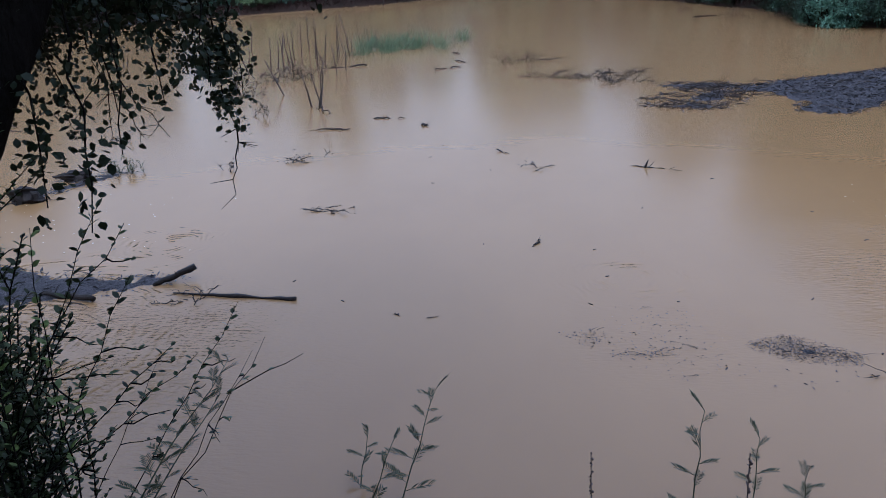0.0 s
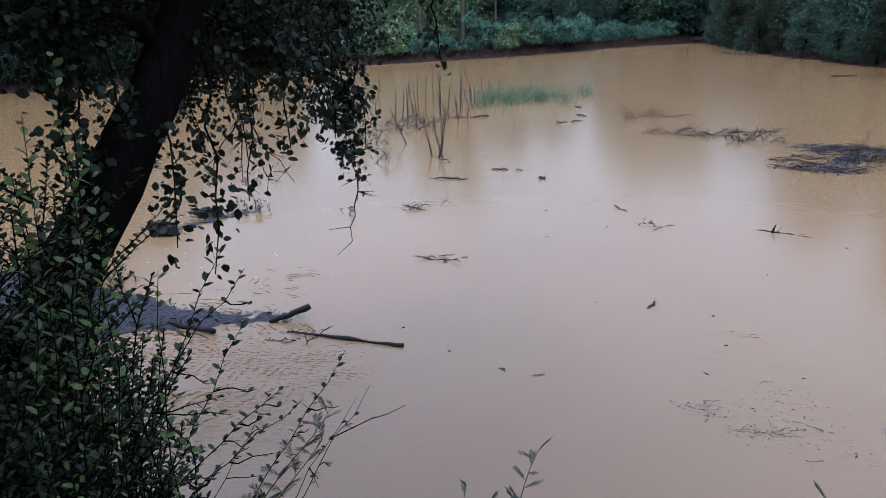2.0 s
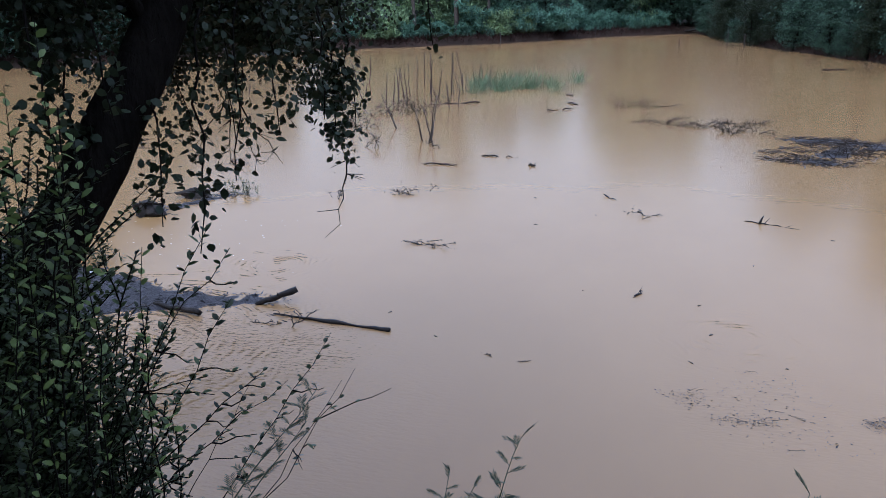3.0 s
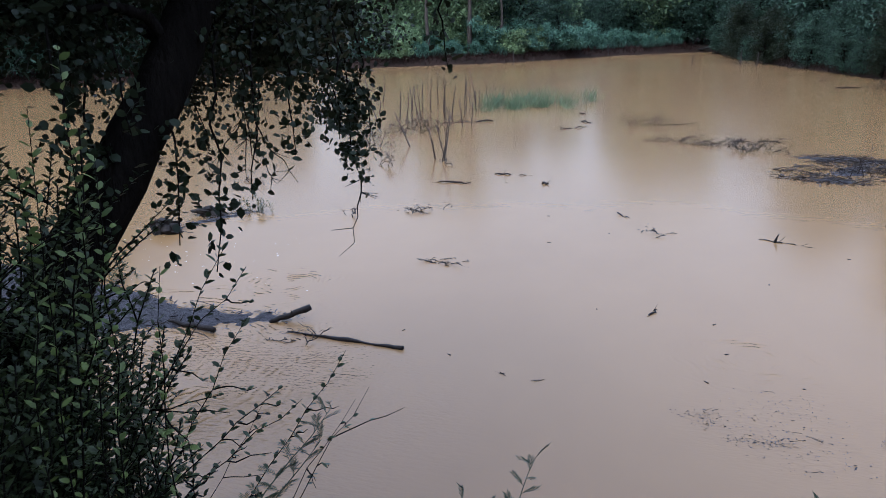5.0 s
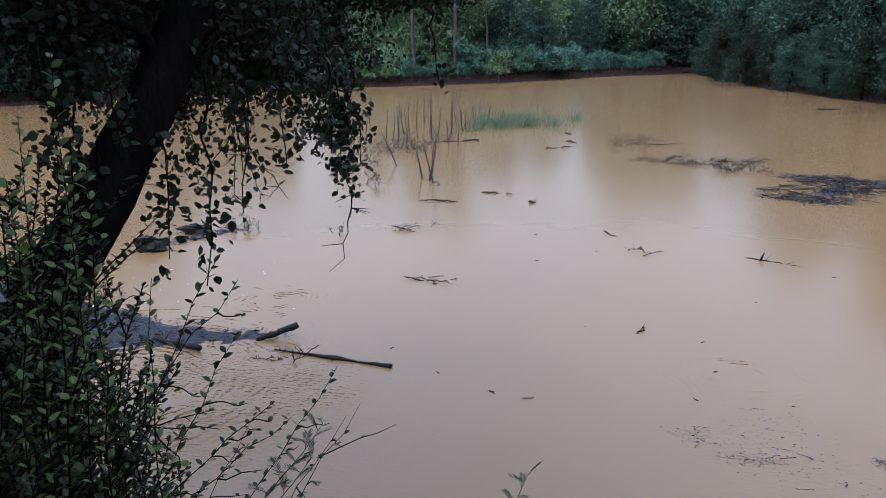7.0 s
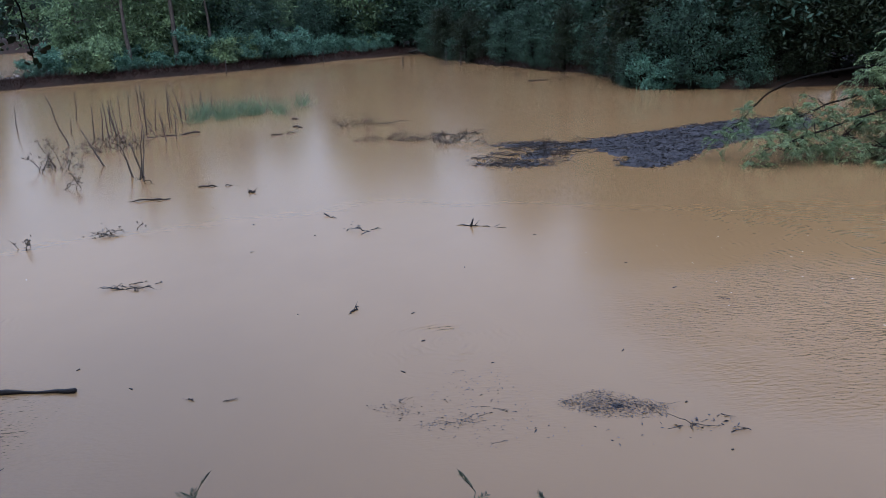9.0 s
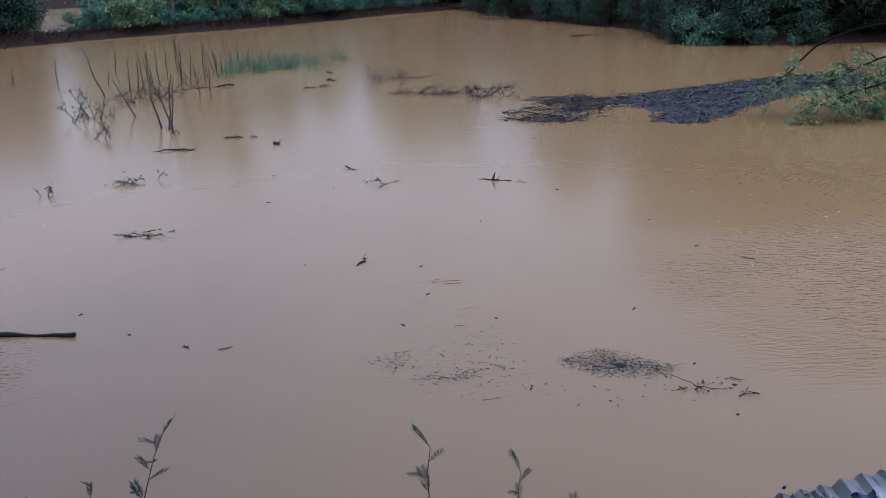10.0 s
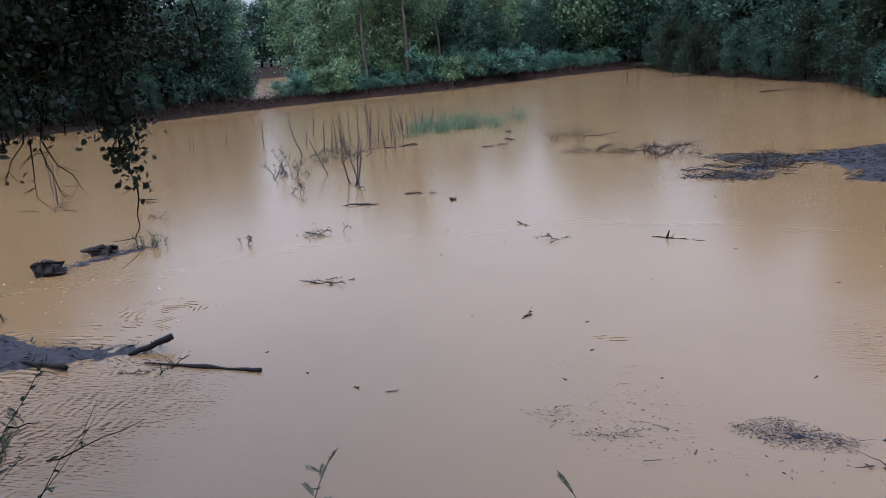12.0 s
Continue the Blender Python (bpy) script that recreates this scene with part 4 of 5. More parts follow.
shrub((-1.85, 1.9), 7, 2.6, 0.3, (-0.08, 0.2), 0.05, 0.035, 205, "upright shoots with fresh green leaves", LEAF_FRESH, "young_shoots", 0.3, 1, 0.005)


def arching_branch(foot, tip, sag, leaf_len, gap, seed, label, start=0.35, side=4, material=None):
    rng, nr = random.Random(seed), np.random.RandomState(seed)
    t = thing("arching_branch", foot, label, "branch", "shrubs on the near shore")
    g = Geo()
    pts = curve_pts((0, 0, -0.1), Vector(tip) - Vector(foot), 9, sag, 0.02, rng)
    leafy_stem(t, g, pts, taper(9, 0.0042, 0.0012), rng, nr, leaf_len, start, gap)
    for k in range(side):
        j = rng.randint(3, 7)
        le = rng.uniform(0.15, 0.4)
        e = pts[j] + Vector((rng.uniform(0.2, 1) * le, rng.uniform(-0.6, 0.6) * le, rng.uniform(-0.1, 0.6) * le))
        leafy_stem(t, g, curve_pts(pts[j], e, 5, 0, 0.015, rng), taper(5, 0.004, 0.0015), rng, nr, leaf_len * 0.85, 0.3, gap)
    tagged(g.to("foliage", material or LEAF_BUSH, t, smooth=False), kind="stuff")
    return t


arching_branch((-1.46, 1.93, 1.3), (-1.40, 2.03, 3.60), 0.0, 0.05, 0.03, 230, "upright shoot with fresh yellow-green leaves", 0.35, 1, LEAF_FRESH)
arching_branch((-1.54, 1.84, 1.3), (-1.48, 1.94, 3.39), 0.0, 0.05, 0.03, 231, "upright shoot with fresh yellow-green leaves", 0.35, 1, LEAF_FRESH)
arching_branch((-1.50, 1.71, 1.3), (-1.44, 1.81, 3.21), 0.0, 0.05, 0.03, 232, "upright shoot with fresh yellow-green leaves", 0.35, 1, LEAF_FRESH)
arching_branch((-1.39, 1.94, 1.3), (-1.33, 2.04, 3.23), 0.0, 0.05, 0.03, 233, "upright shoot with fresh yellow-green leaves", 0.35, 1, LEAF_FRESH)
arching_branch((-1.27, 2.05, 1.3), (-1.21, 2.15, 2.80), 0.0, 0.05, 0.03, 234, "upright shoot with fresh yellow-green leaves", 0.35, 1, LEAF_FRESH)
arching_branch((-2.0, 2.4, 1.4), (-1.15, 2.5, 2.78), 0.03, 0.05, 0.026, 211, "thin shrub branch with spaced round leaves", 0.45)
arching_branch((-1.9, 2.5, 1.2), (-1.05, 2.45, 2.5), 0.0, 0.05, 0.028, 212, "thin shrub branch with spaced round leaves", 0.45)
arching_branch((-1.75, 2.1, 1.9), (-1.19, 2.71, 2.62), 0.02, 0.045, 0.024, 217, "thin shrub branch with spaced round leaves", 0.3, 3)
arching_branch((-1.6, 2.1, 1.6), (-1.0, 2.6, 2.12), -0.04, 0.044, 0.024, 218, "thin shrub branch with spaced round leaves", 0.35, 4)
arching_branch((-1.65, 2.1, 1.5), (-1.0, 2.77, 1.97), -0.03, 0.042, 0.03, 219, "thin shrub branch with spaced round leaves", 0.5, 5)
arching_branch((-1.8, 2.9, 0.8), (-1.0, 3.3, 1.98), 0.0, 0.05, 0.03, 213, "thin shrub branch with spaced round leaves", 0.4)
arching_branch((-1.7, 3.0, 0.6), (-1.0, 3.6, 1.62), 0.02, 0.05, 0.12, 214, "bare arching twig over the water", 0.7)
arching_branch((-1.7, 3.0, 0.6), (-1.15, 3.75, 1.45), 0.0, 0.045, 0.14, 215, "bare arching twig over the water", 0.7)
arching_branch((-2.3, 3.3, 0.4), (-2.05, 4.3, 1.1), 0.0, 0.045, 0.12, 216, "bare arching twig over the water", 0.7)


def frond(t, foot, way, length, rng, pairs=9):
    """A feathery leaf: a midrib with paired narrow leaflets."""
    g = Geo()
    foot, way = Vector(foot), Vector(way).normalized()
    pts = curve_pts(foot, foot + way * length, 5, -0.04 * length, 0.0, rng)
    g.tube(pts, taper(5, 0.0022, 0.0008), 4)
    side = way.cross(Vector((0, 0, 1))).normalized()
    fold = rng.uniform(0.6, 1.5)
    for i in range(pairs):
        f = 0.15 + 0.85 * i / pairs
        p = foot.lerp(foot + way * length, f) + Vector((0, 0, 0.16 * length * f * (1 - f)))
        le = length * 0.42 * (1 - 0.65 * abs(f - 0.5))
        for s in (-1, 1):
            g.leaves([p], [way * fold + side * s + Vector((0, 0, 0.3 * fold))], [(rng.gauss(0, 0.3), rng.gauss(0, 0.3), 1)], le * rng.uniform(0.8, 1.1), le * 0.15)
    g.to("frond", LEAF_SPRIG, t, smooth=False)


def feathery_sprig(foot, top, count, length, seed, label="feathery green seedling on the near shore"):
    rng = random.Random(seed)
    t = thing("feathery_sprig", foot, label, "plant", "seedlings on the near shore")
    s = Geo()
    pts = curve_pts((0, 0, -0.1), Vector(top) - Vector(foot), 8, -0.02, 0.012, rng)
    s.tube(pts, taper(8, 0.006, 0.0018), 6)
    s.to("stem", LEAF_SPRIG, t)
    for i in range(count):
        f = 0.25 + 0.75 * i / max(1, count - 1)
        q = f * 6.99
        p = pts[int(q)].lerp(pts[int(q) + 1], q - int(q))
        a = 2.4 * i + rng.uniform(-0.4, 0.4)
        frond(t, p, (math.cos(a), math.sin(a) * 0.8, 0.45 if f < 0.95 else 1.2), length * rng.uniform(0.7, 1.15) * (1.1 - 0.4 * f), rng)
    return t


feathery_sprig((-0.45, 4.1, -0.05), (-0.16, 4.5, 0.74), 14, 0.22, 301)
feathery_sprig((1.4, 3.45, 0.3), (1.47, 3.6, 1.18), 10, 0.16, 302)
feathery_sprig((1.9, 3.95, 0.0), (1.95, 4.1, 0.66), 10, 0.16, 303)
feathery_sprig((2.2, 4.0, -0.05), (2.27, 4.1, 0.42), 8, 0.16, 304)
feathery_sprig((-0.5, 2.95, 0.55), (-0.2, 3.1, 1.28), 9, 0.13, 305)
feathery_sprig((-0.75, 4.2, -0.1), (-0.7, 4.6, 0.32), 8, 0.16, 306)
feathery_sprig((-1.5, 2.3, 1.1), (-1.02, 3.12, 1.74), 24, 0.13, 307)
feathery_sprig((-1.5, 2.35, 1.0), (-1.03, 2.98, 1.62), 20, 0.12, 308)


def seed_spike(foot, top, seed):
    rng, nr = random.Random(seed), np.random.RandomState(seed)
    t = thing("seed_spike", foot, "dry dark brown seed spike on a thin stalk", "plant", "seed spikes")
    a, b = Vector((0, 0, -0.1)), Vector(top) - Vector(foot)
    g = Geo()
    g.tube([a, a.lerp(b, 0.5), b], [0.004, 0.003, 0.002], 6)
    g.to("stalk", SPIKE, t)
    g = Geo()
    n = 60
    f = nr.uniform(0.6, 1, n)
    pos = np.array(a)[None] + (np.array(b) - np.array(a))[None] * f[:, None]
    g.leaves(pos, nr.normal(0, 1, (n, 3)) + (0, 0, 0.4), nr.normal(0, 1, (n, 3)), 0.014, 0.011)
    g.to("seed_head", SPIKE, t, smooth=False)


seed_spike((0.8, 2.7, 0.65), (0.78, 2.79, 1.47), 311)
seed_spike((1.3, 2.1, 1.0), (1.29, 2.21, 1.9), 312)


# ---- leaning tree over the water ----
def leaning_tree():
    rng, nr = random.Random(77), np.random.RandomState(77)
    base = Vector((-3.1, 2.2, float(ground_z(-3.1, 2.2))))
    t = thing("leaning_tree", base, "leaning tree with shade-dark bark and drooping leafy branches over the water", "tree")
    axis = [Vector((-3.1, 2.2, 0.7)), Vector((-2.72, 2.6, 1.6)), Vector((-2.36, 2.97, 2.45)), Vector((-1.98, 3.36, 3.3)), Vector((-1.7, 3.75, 4.2)), Vector((-1.55, 4.3, 5.2)), Vector((-1.5, 4.8, 6.4))]
    smooth_axis = []
    for i in range(6):
        for k in range(4):
            smooth_axis.append(axis[i].lerp(axis[i + 1], k / 4) - base + Vector((rng.gauss(0, 0.008), rng.gauss(0, 0.008), 0)))
    n = len(smooth_axis)
    g = Geo()
    g.tube(smooth_axis, [0.215 - 0.155 * i / n + rng.gauss(0, 0.004) for i in range(n)], 14)
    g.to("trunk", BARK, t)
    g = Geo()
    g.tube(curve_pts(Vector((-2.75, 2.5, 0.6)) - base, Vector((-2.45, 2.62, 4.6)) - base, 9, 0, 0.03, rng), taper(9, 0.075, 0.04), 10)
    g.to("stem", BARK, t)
    leaf = Geo()

    def blades(points, size, spread, droop=0.25):
        p = np.array(points, float) + nr.normal(0, 1, (len(points), 3)).clip(-1.35, 1.35) * spread
        m = len(p)
        le = size * nr.uniform(0.65, 1.2, m)
        leaf.leaves(p, nr.normal(0, 1, (m, 3)) + (0, 0, -droop), nr.normal(0, 0.8, (m, 3)) + (0, 0, 0.5), le, le * 0.72)

    # limbs into the crown, each with a cloud of leaf sprays round its outer part
    crown = [((-2.5, 3.9, 4.3), (1.0, 0.9, 0.75), 15), ((-3.4, 3.2, 4.2), (0.9, 0.9, 0.75), 13), ((-2.05, 4.3, 4.1), (0.45, 0.7, 0.6), 11), ((-2.1, 2.95, 3.72), (0.42, 0.3, 0.3), 7), ((-1.05, 5.4, 4.12), (0.55, 0.55, 0.34), 10),
             ((-2.55, 5.8, 3.62), (0.72, 0.7, 0.4), 36), ((-3.4, 5.2, 4.3), (0.9, 0.8, 0.6), 20), ((-1.7, 5.2, 5.2), (1.3, 1.2, 0.8), 14), ((-1.5, 5.7, 4.0), (0.5, 0.5, 0.4), 8), ((-2.9, 3.3, 3.95), (0.9, 0.7, 0.45), 20), ((-2.6, 4.1, 5.6), (1.8, 1.6, 0.6), 26), ((-2.35, 4.6, 3.65), (0.42, 0.6, 0.4), 6), ((-3.6, 4.6, 4.6), (1.2, 1.2, 0.9), 16), ((-3.0, 5.3, 5.6), (1.3, 1.3, 0.8), 14)]
    for centre, radii, sprays in crown:
        c = Vector(centre) - base
        root = min(smooth_axis[8:], key=lambda p: (p - c).length)
        limb = Geo()
        limb.tube(curve_pts(root, c, 7, -0.08, 0.03, rng), taper(7, 0.04, 0.012), 7)
        limb_ob = limb.to("limb", BARK, t)
        twig = Geo()
        for k in range(sprays):
            d = Vector((rng.gauss(0, 0.6), rng.gauss(0, 0.6), rng.gauss(0, 0.6)))
            e = c + Vector((d.x * radii[0], d.y * radii[1], d.z * radii[2]))
            pts = curve_pts(c, e, 5, -0.05, 0.03, rng)
            twig.tube(pts, taper(5, 0.008, 0.003), 4, False)
            blades([pts[rng.randint(2, 4)] for _ in range(430)], 0.043, (0.27 * radii[0], 0.27 * radii[1], 0.27 * radii[2]))
            for _ in range(2):
                tail = e + Vector((rng.gauss(0, 0.1), rng.gauss(0, 0.1), -rng.uniform(0.08, 0.2 if centre[1] > 5 else 0.34)))
                hang = curve_pts(e, tail, 7, 0, 0.02, rng)
                twig.tube(hang, taper(7, 0.003, 0.0015), 4, False)
                blades([hang[rng.randint(0, 6)] for _ in range(34)], 0.047, 0.03)
        tagged(twig.to("twig_spray", BARK, limb_ob), kind="stuff")
    # drooping branches: start, leafy end, bare tip
    for a, b, tip, m in [((-2.7, 5.7, 3.2), (-2.67, 5.6, 2.81), (-2.34, 5.6, 2.35), 8), ((-2.9, 5.6, 3.2), (-2.82, 5.6, 2.86), (-3.08, 5.6, 2.5), 6), ((-2.7, 5.8, 3.2), (-2.7, 5.6, 2.75), (-2.58, 5.6, 2.38), 6),
                         ((-2.9, 5.7, 3.2), (-2.78, 5.6, 2.8), (-2.82, 5.6, 2.36), 5),
                         ((-1.62, 5.2, 3.7), (-1.5, 5.1, 2.75), None, 150), ((-1.8, 5.1, 3.7), (-1.72, 5.0, 2.9), None, 110), ((-1.75, 5.0, 3.9), (-1.60, 5.15, 2.5), (-1.68, 5.15, 2.0), 420), ((-1.75, 4.0, 3.8), (-1.58, 3.5, 2.72), None, 60), ((-1.75, 3.6, 3.6), (-1.62, 3.15, 2.42), None, 70),
                         ((-1.7, 4.2, 3.8), (-1.5, 3.9, 2.9), None, 90), ((-1.9, 4.1, 3.8), (-1.7, 3.75, 2.9), None, 90), ((-1.5, 4.5, 3.8), (-1.35, 4.2, 2.95), None, 70),
                         ((-2.3, 3.2, 3.7), (-2.12, 3.0, 2.75), None, 90), ((-2.5, 3.3, 3.7), (-2.4, 3.2, 2.6), None, 90), ((-1.95, 3.4, 3.6), (-1.82, 3.15, 2.55), None, 90), ((-1.0, 5.2, 3.9), (-0.9, 5.1, 3.3), None, 40), ((-2.2, 3.2, 3.8), (-1.78, 2.85, 3.1), None, 50), ((-2.3, 3.0, 3.8), (-1.85, 2.55, 3.08), None, 40)]:
        g = Geo()
        pts = curve_pts(Vector(a) - base, Vector(b) - base, 8, -0.06, 0.03, rng)
        g.tube(pts, taper(8, 0.009, 0.003), 5)
        if tip:
            e = Vector(tip) - base
            tail = curve_pts(pts[-1], e, 6, 0, 0.02, rng)
            g.tube(tail, taper(6, 0.0065, 0.0025), 5)
            for k in range(7):
                q = tail[rng.randint(0, 5)]
                g.tube([q, q + Vector((rng.uniform(-0.16, 0.16), rng.uniform(-0.1, 0.1), -rng.uniform(0.0, 0.12)))], [0.0035, 0.0018], 4)
        g.to("drooping_branch", BARK, t)
        blades([pts[min(7, int(rng.triangular(2, 8, 6)))] for _ in range(m)], 0.056, 0.06)
    tagged(leaf.to("crown", LEAF_SHADED, t, smooth=False), kind="stuff")
    return t


leaning_tree()


# ---- feathery tree hanging into the water ----
def feathery_tree():
    rng, nr = random.Random(91), np.random.RandomState(91)
    base = Vector((16.6, 17.6, -0.3))
    t = thing("feathery_tree", base, "fallen feathery tree with pale green foliage dipping into the flood", "tree")
    g = Geo()
    g.tube(curve_pts((0, 0, 0), (0.4, 0.4, 6.0), 9, 0, 0.08, rng), taper(9, 0.16, 0.05), 10)
    g.to("trunk", BARK, t)
    leaf = Geo()
    limbs = [((16.7, 17.7, 1.9), (13.3, 17.5, 2.1), (10.1, 17.5, 1.8), (9.25, 17.5, 0.85), 0.05), ((16.7, 17.7, 2.2), (13.6, 17.2, 1.9), (12.4, 17.0, 1.1), (11.0, 16.8, 0.35), 0.045),
             ((16.7, 17.7, 1.4), (14.2, 17.0, 1.5), (12.9, 16.6, 0.9), (12.0, 16.2, 0.3), 0.04), ((16.8, 17.8, 2.9), (15.0, 17.4, 3.0), (13.6, 17.2, 2.7), (12.7, 17.1, 2.1), 0.045),
             ((16.7, 17.6, 1.0), (15.0, 16.4, 1.3), (13.6, 15.6, 0.8), (12.4, 15.2, 0.3), 0.04), ((16.8, 17.8, 3.9), (16.0, 17.4, 4.6), (14.8, 17.2, 4.5), (13.9, 17.0, 3.6), 0.04),
             ((16.7, 17.6, 1.2), (13.5, 16.8, 1.4), (11.2, 16.5, 0.9), (9.6, 16.5, 0.4), 0.035), ((16.7, 17.6, 1.6), (13.2, 17.2, 1.7), (11.0, 17.2, 1.2), (10.1, 17.3, 0.7), 0.035),
             ((16.7, 17.6, 2.4), (15.2, 16.8, 2.6), (14.0, 16.4, 2.4), (12.9, 16.1, 1.5), 0.04), ((16.7, 17.6, 1.8), (15.0, 16.9, 2.1), (13.8, 16.6, 1.8), (12.6, 16.4, 0.8), 0.04)]
    for li, (a, b, c, d, r) in enumerate(limbs):
        pts = [Vector(v) - base for v in (a, b, c, d)]
        for _ in range(3):
            cut = [pts[0]]
            for u, v in zip(pts, pts[1:]):
                cut += [u.lerp(v, 0.25), u.lerp(v, 0.75)]
            pts = cut + [pts[-1]]
        pts = [q + Vector((0, rng.gauss(0, 0.012), rng.gauss(0, 0.012))) for q in pts]
        n = len(pts)
        g = Geo()
        g.tube(pts, taper(n, r, 0.01), 7)
        for k in range((30 if li in (6, 7) else 52) if li else 7):
            p = pts[rng.randint(n // 4 if li else n - 4, n - 1)]
            e = p + Vector((rng.gauss(-0.1, 0.38), rng.gauss(0, 0.35), rng.gauss(-0.05, 0.3)))
            e.z = max(e.z, 0.4)
            twig = curve_pts(p, e, 5, -0.06, 0.03, rng)
            g.tube(twig, taper(5, 0.012, 0.004), 4, False)
            if k % 3 == 0:
                # a bare twig beside it
                w = p + Vector((rng.gauss(-0.15, 0.3), rng.gauss(0, 0.3), rng.gauss(0.12, 0.32)))
                w.z = max(w.z, 0.32)
                g.tube(curve_pts(p, w, 5, 0.03, 0.05, rng), taper(5, 0.013, 0.004), 4, False)
            for f in range(rng.randint(4, 10)):
                # a drooping frond: leaflets in pairs along an arc
                a0, ln = rng.uniform(0, 6.28), rng.uniform(0.15, 0.48)
                m = 16
                u = np.linspace(0.05, 1, m)
                o = np.array(twig[rng.randint(2, 4)])
                arc = o + np.stack([np.cos(a0) * ln * u, np.sin(a0) * ln * u, rng.uniform(0.0, 0.16) * u - rng.uniform(0.5, 1.5) * ln * u ** 2], 1)
                arc[:, 2] = arc[:, 2].clip(0.31)
                for sd in (-1, 1):
                    way = np.stack([np.cos(a0) * 0.5 - np.sin(a0) * sd + 0 * u, np.sin(a0) * 0.5 + np.cos(a0) * sd + 0 * u, -0.25 - 0.5 * u], 1)
                    le = nr.uniform(0.05, 0.12, m) * (1.1 - 0.5 * u)
                    leaf.leaves(arc, way + nr.normal(0, 0.35, (m, 3)), nr.normal(0, 0.6, (m, 3)) + (0, 0, 1), le, le * 0.34, False)
        g.to("limb", BARK, t)
    tagged(leaf.to("crown", LEAF_FERN, t, smooth=False), kind="stuff")


feathery_tree()


# ---- corrugated sheet on the near shore ----
def corrugated_sheet(at, turn, tilt, label, width, length, material, pitch=0.076, deep=0.012):
    bm = bmesh.new()
    n = int(width / pitch * 8)
    rows = []
    for j in (0, 1, 2, 3):
        rows.append([bm.verts.new((width * i / n - width / 2, length * j / 3 - length / 2, deep * math.sin(2 * math.pi * (width * i / n) / pitch) + 0.004 * math.sin(3.1 * j + i * 0.2))) for i in range(n + 1)])
    for a, b in zip(rows, rows[1:]):
        for i in range(n):
            bm.faces.new((a[i], a[i + 1], b[i + 1], b[i]))
    bmesh.ops.solidify(bm, geom=bm.faces[:], thickness=0.002)
    me = bpy.data.meshes.new("corrugated_sheet")
    bm.to_mesh(me)
    bm.free()
    me.materials.append(material)
    me.polygons.foreach_set("use_smooth", [True] * len(me.polygons))
    ob = new("corrugated_sheet", me)
    ob.matrix_basis = pose(*at, *tilt, turn)
    return tagged(ob, label, "roof sheet")


corrugated_sheet((3.0, 2.46, 1.43), 3, (2, -11), "white corrugated roofing sheet littered with dry leaves", 0.9, 0.8, WHITE_SHEET)


def leaf_heap(at, size, count, seed):
    nr = np.random.RandomState(seed)
    t = thing("leaf_heap", at, "heap of dead leaves and twigs on the roofing sheet", "leaf litter")
    g = Geo()
    p = nr.normal(0, 1, (count, 3)) * size
    p[:, 2] = np.abs(p[:, 2])
    g.leaves(p, nr.normal(0, 1, (count, 3)), nr.normal(0, 0.5, (count, 3)) + (0, 0, 1), nr.uniform(0.015, 0.04, count), 0.012)
    tagged(g.to("leaf_layer", DRY_LEAF, t, smooth=False), kind="stuff")
    g = Geo()
    r = random.Random(seed)
    for k in range(24):
        q = Vector((r.gauss(0, size[0]), r.gauss(0, size[1]), abs(r.gauss(0, size[2]))))
        g.tube([q, q + Vector((r.gauss(0, 0.1), r.gauss(0, 0.1), r.gauss(0, 0.02)))], [0.003, 0.002], 4)
    tagged(g.to("twig_layer", TWIG, t), kind="stuff")


corrugated_sheet((3.03, 2.69, 1.462), 3, (2, -11), "blue corrugated offcut under dry leaves", 0.076, 0.16, BLUE_SHEET)
leaf_heap((2.9, 2.62, 1.432), (0.2, 0.05, 0.022), 2600, 401)


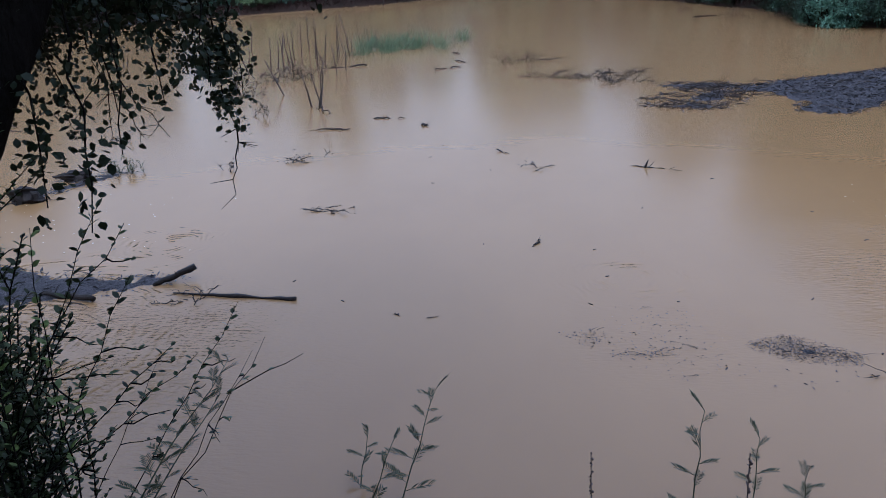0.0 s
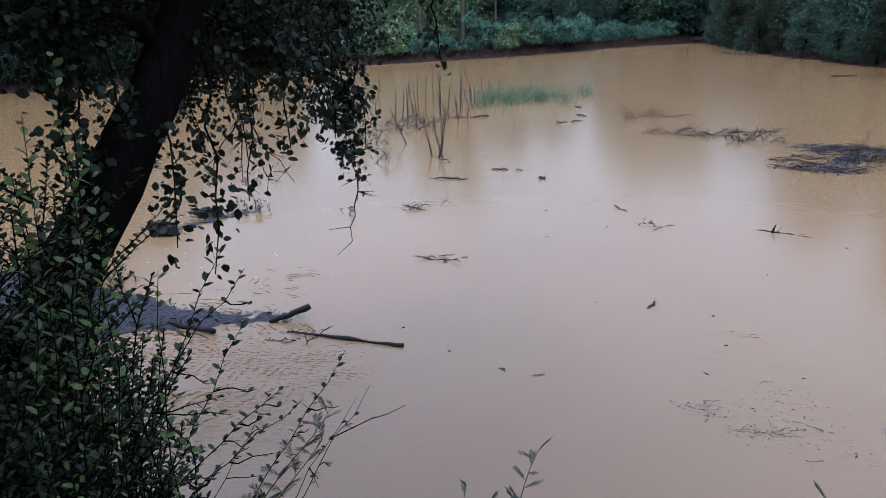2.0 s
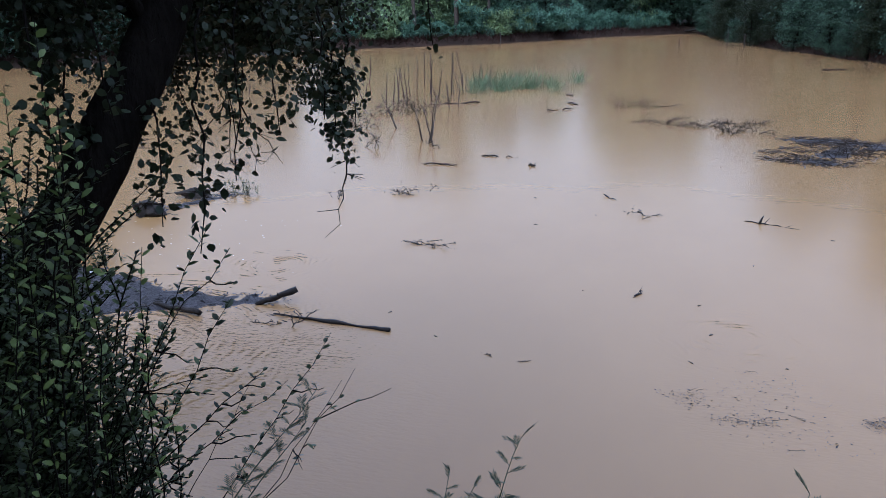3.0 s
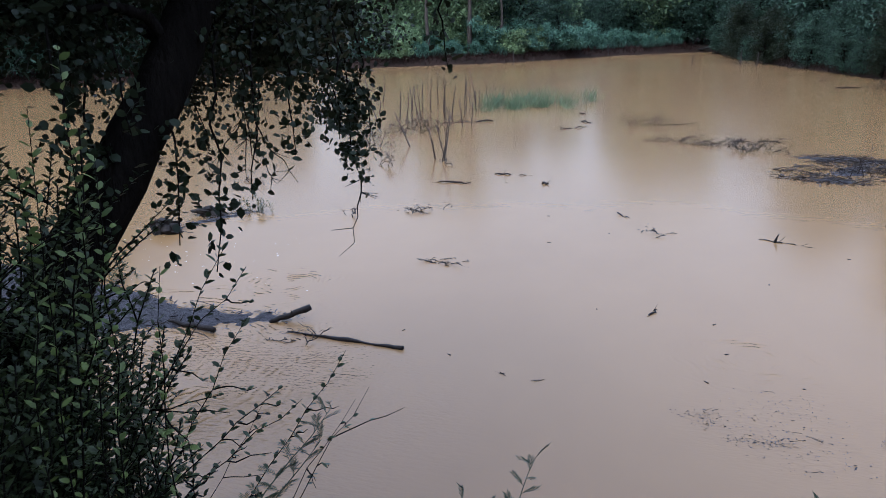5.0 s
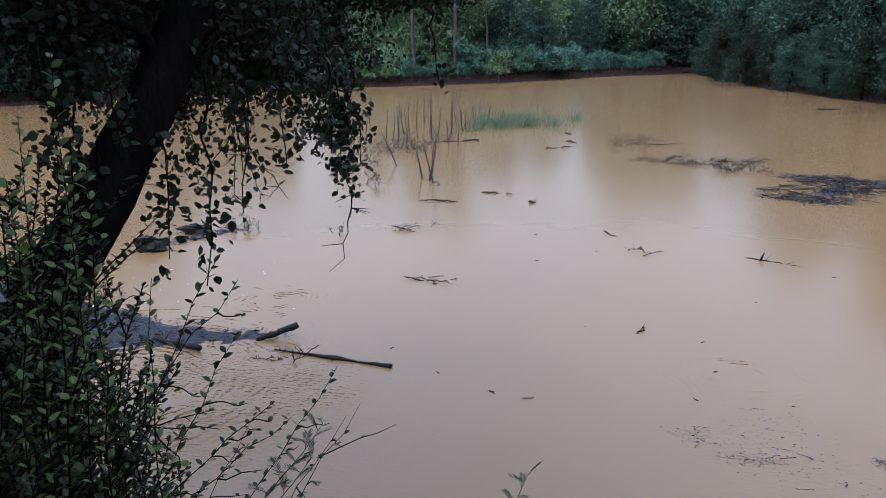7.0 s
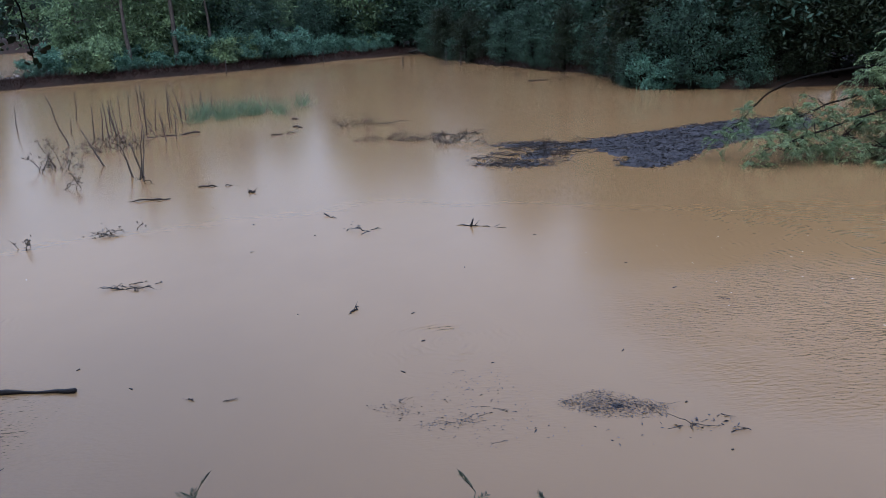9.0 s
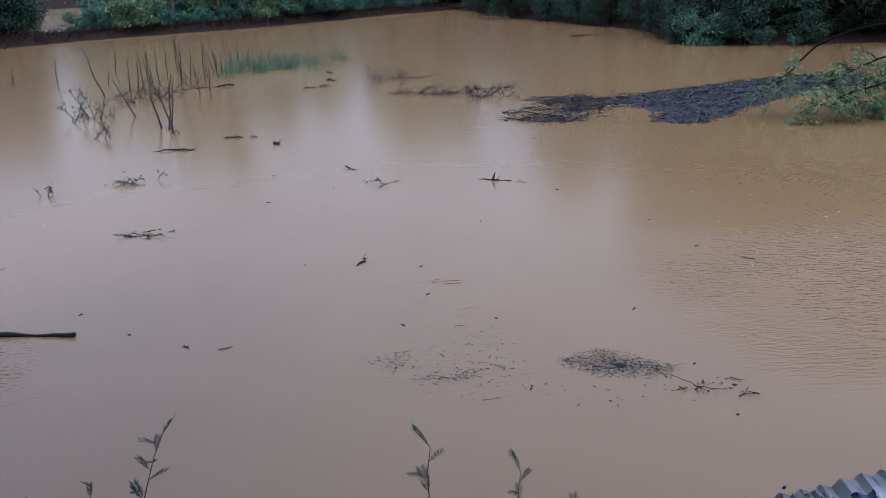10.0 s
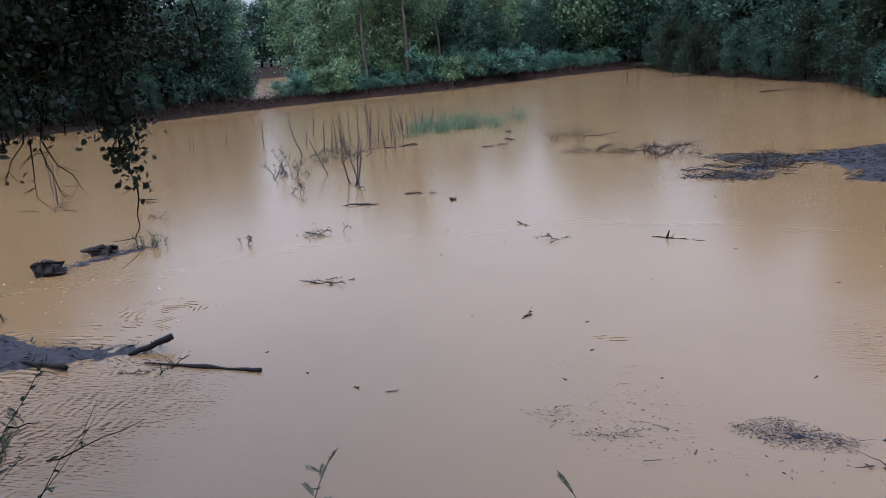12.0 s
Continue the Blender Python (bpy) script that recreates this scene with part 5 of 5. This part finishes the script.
def foam_flecks(at, spread, count, seed):
    nr = np.random.RandomState(seed)
    t = thing("foam_flecks", (at[0], at[1], 0), "tiny pale foam flecks and rain bubbles on the muddy water", "foam")
    g = Geo()
    pos = np.stack([nr.normal(0, spread[0], count), nr.normal(0, spread[1], count), np.full(count, 0.006)], 1)
    a = nr.uniform(0, 6.28, count)
    le = nr.uniform(0.012, 0.05, count)
    g.leaves(pos, np.stack([np.cos(a), np.sin(a), 0 * a], 1), np.tile((0, 0, 1.0), (count, 1)), le, le * 0.5)
    tagged(g.to("fleck_layer", FOAM, t, smooth=False), kind="stuff")


foam_flecks((-7.0, 10.2), (1.3, 1.0), 70, 501)
foam_flecks((7.5, 10.5), (1.6, 1.6), 50, 502)
foam_flecks((-16.5, 34), (3, 3), 60, 503)
foam_flecks((4, 50), (5, 8), 80, 504)


def weed_tuft(at, count, height, seed, label):
    rng, nr = random.Random(seed), np.random.RandomState(seed)
    t = thing("weed_tuft", (at[0], at[1], 0.0), label, "plant", "weeds on the litter")
    for k in range(count):
        g = Geo()
        foot = Vector((rng.gauss(0, 0.22), rng.gauss(0, 0.08), -0.02))
        top = foot + Vector((rng.gauss(0.1, 0.15), rng.gauss(0, 0.1), height * rng.uniform(0.4, 1.0)))
        pts = curve_pts(foot, top, 5, -0.03, 0.02, rng)
        g.tube(pts, taper(5, 0.005, 0.002), 5)
        n = 14
        q = np.array([pts[rng.randint(1, 4)] for _ in range(n)]) + nr.normal(0, 0.02, (n, 3))
        g.leaves(q, nr.normal(0, 1, (n, 3)) + (0.4, 0, 0.5), nr.normal(0, 0.5, (n, 3)) + (0, 0, 1), nr.uniform(0.05, 0.1, n), 0.018)
        g.to("shoot", LEAF_SPRIG, t, smooth=False)


weed_tuft((-7.1, 13.2), 14, 0.3, 511, "small green weeds behind the flat stump")
weed_tuft((-7.3, 9.05), 14, 0.32, 512, "small weeds at the edge of the litter mat")
weed_tuft((-8.4, 9.3), 12, 0.32, 513, "small weeds at the edge of the litter mat")
weed_tuft((-11.5, 13.5), 10, 0.3, 514, "small weeds standing in muddy water")
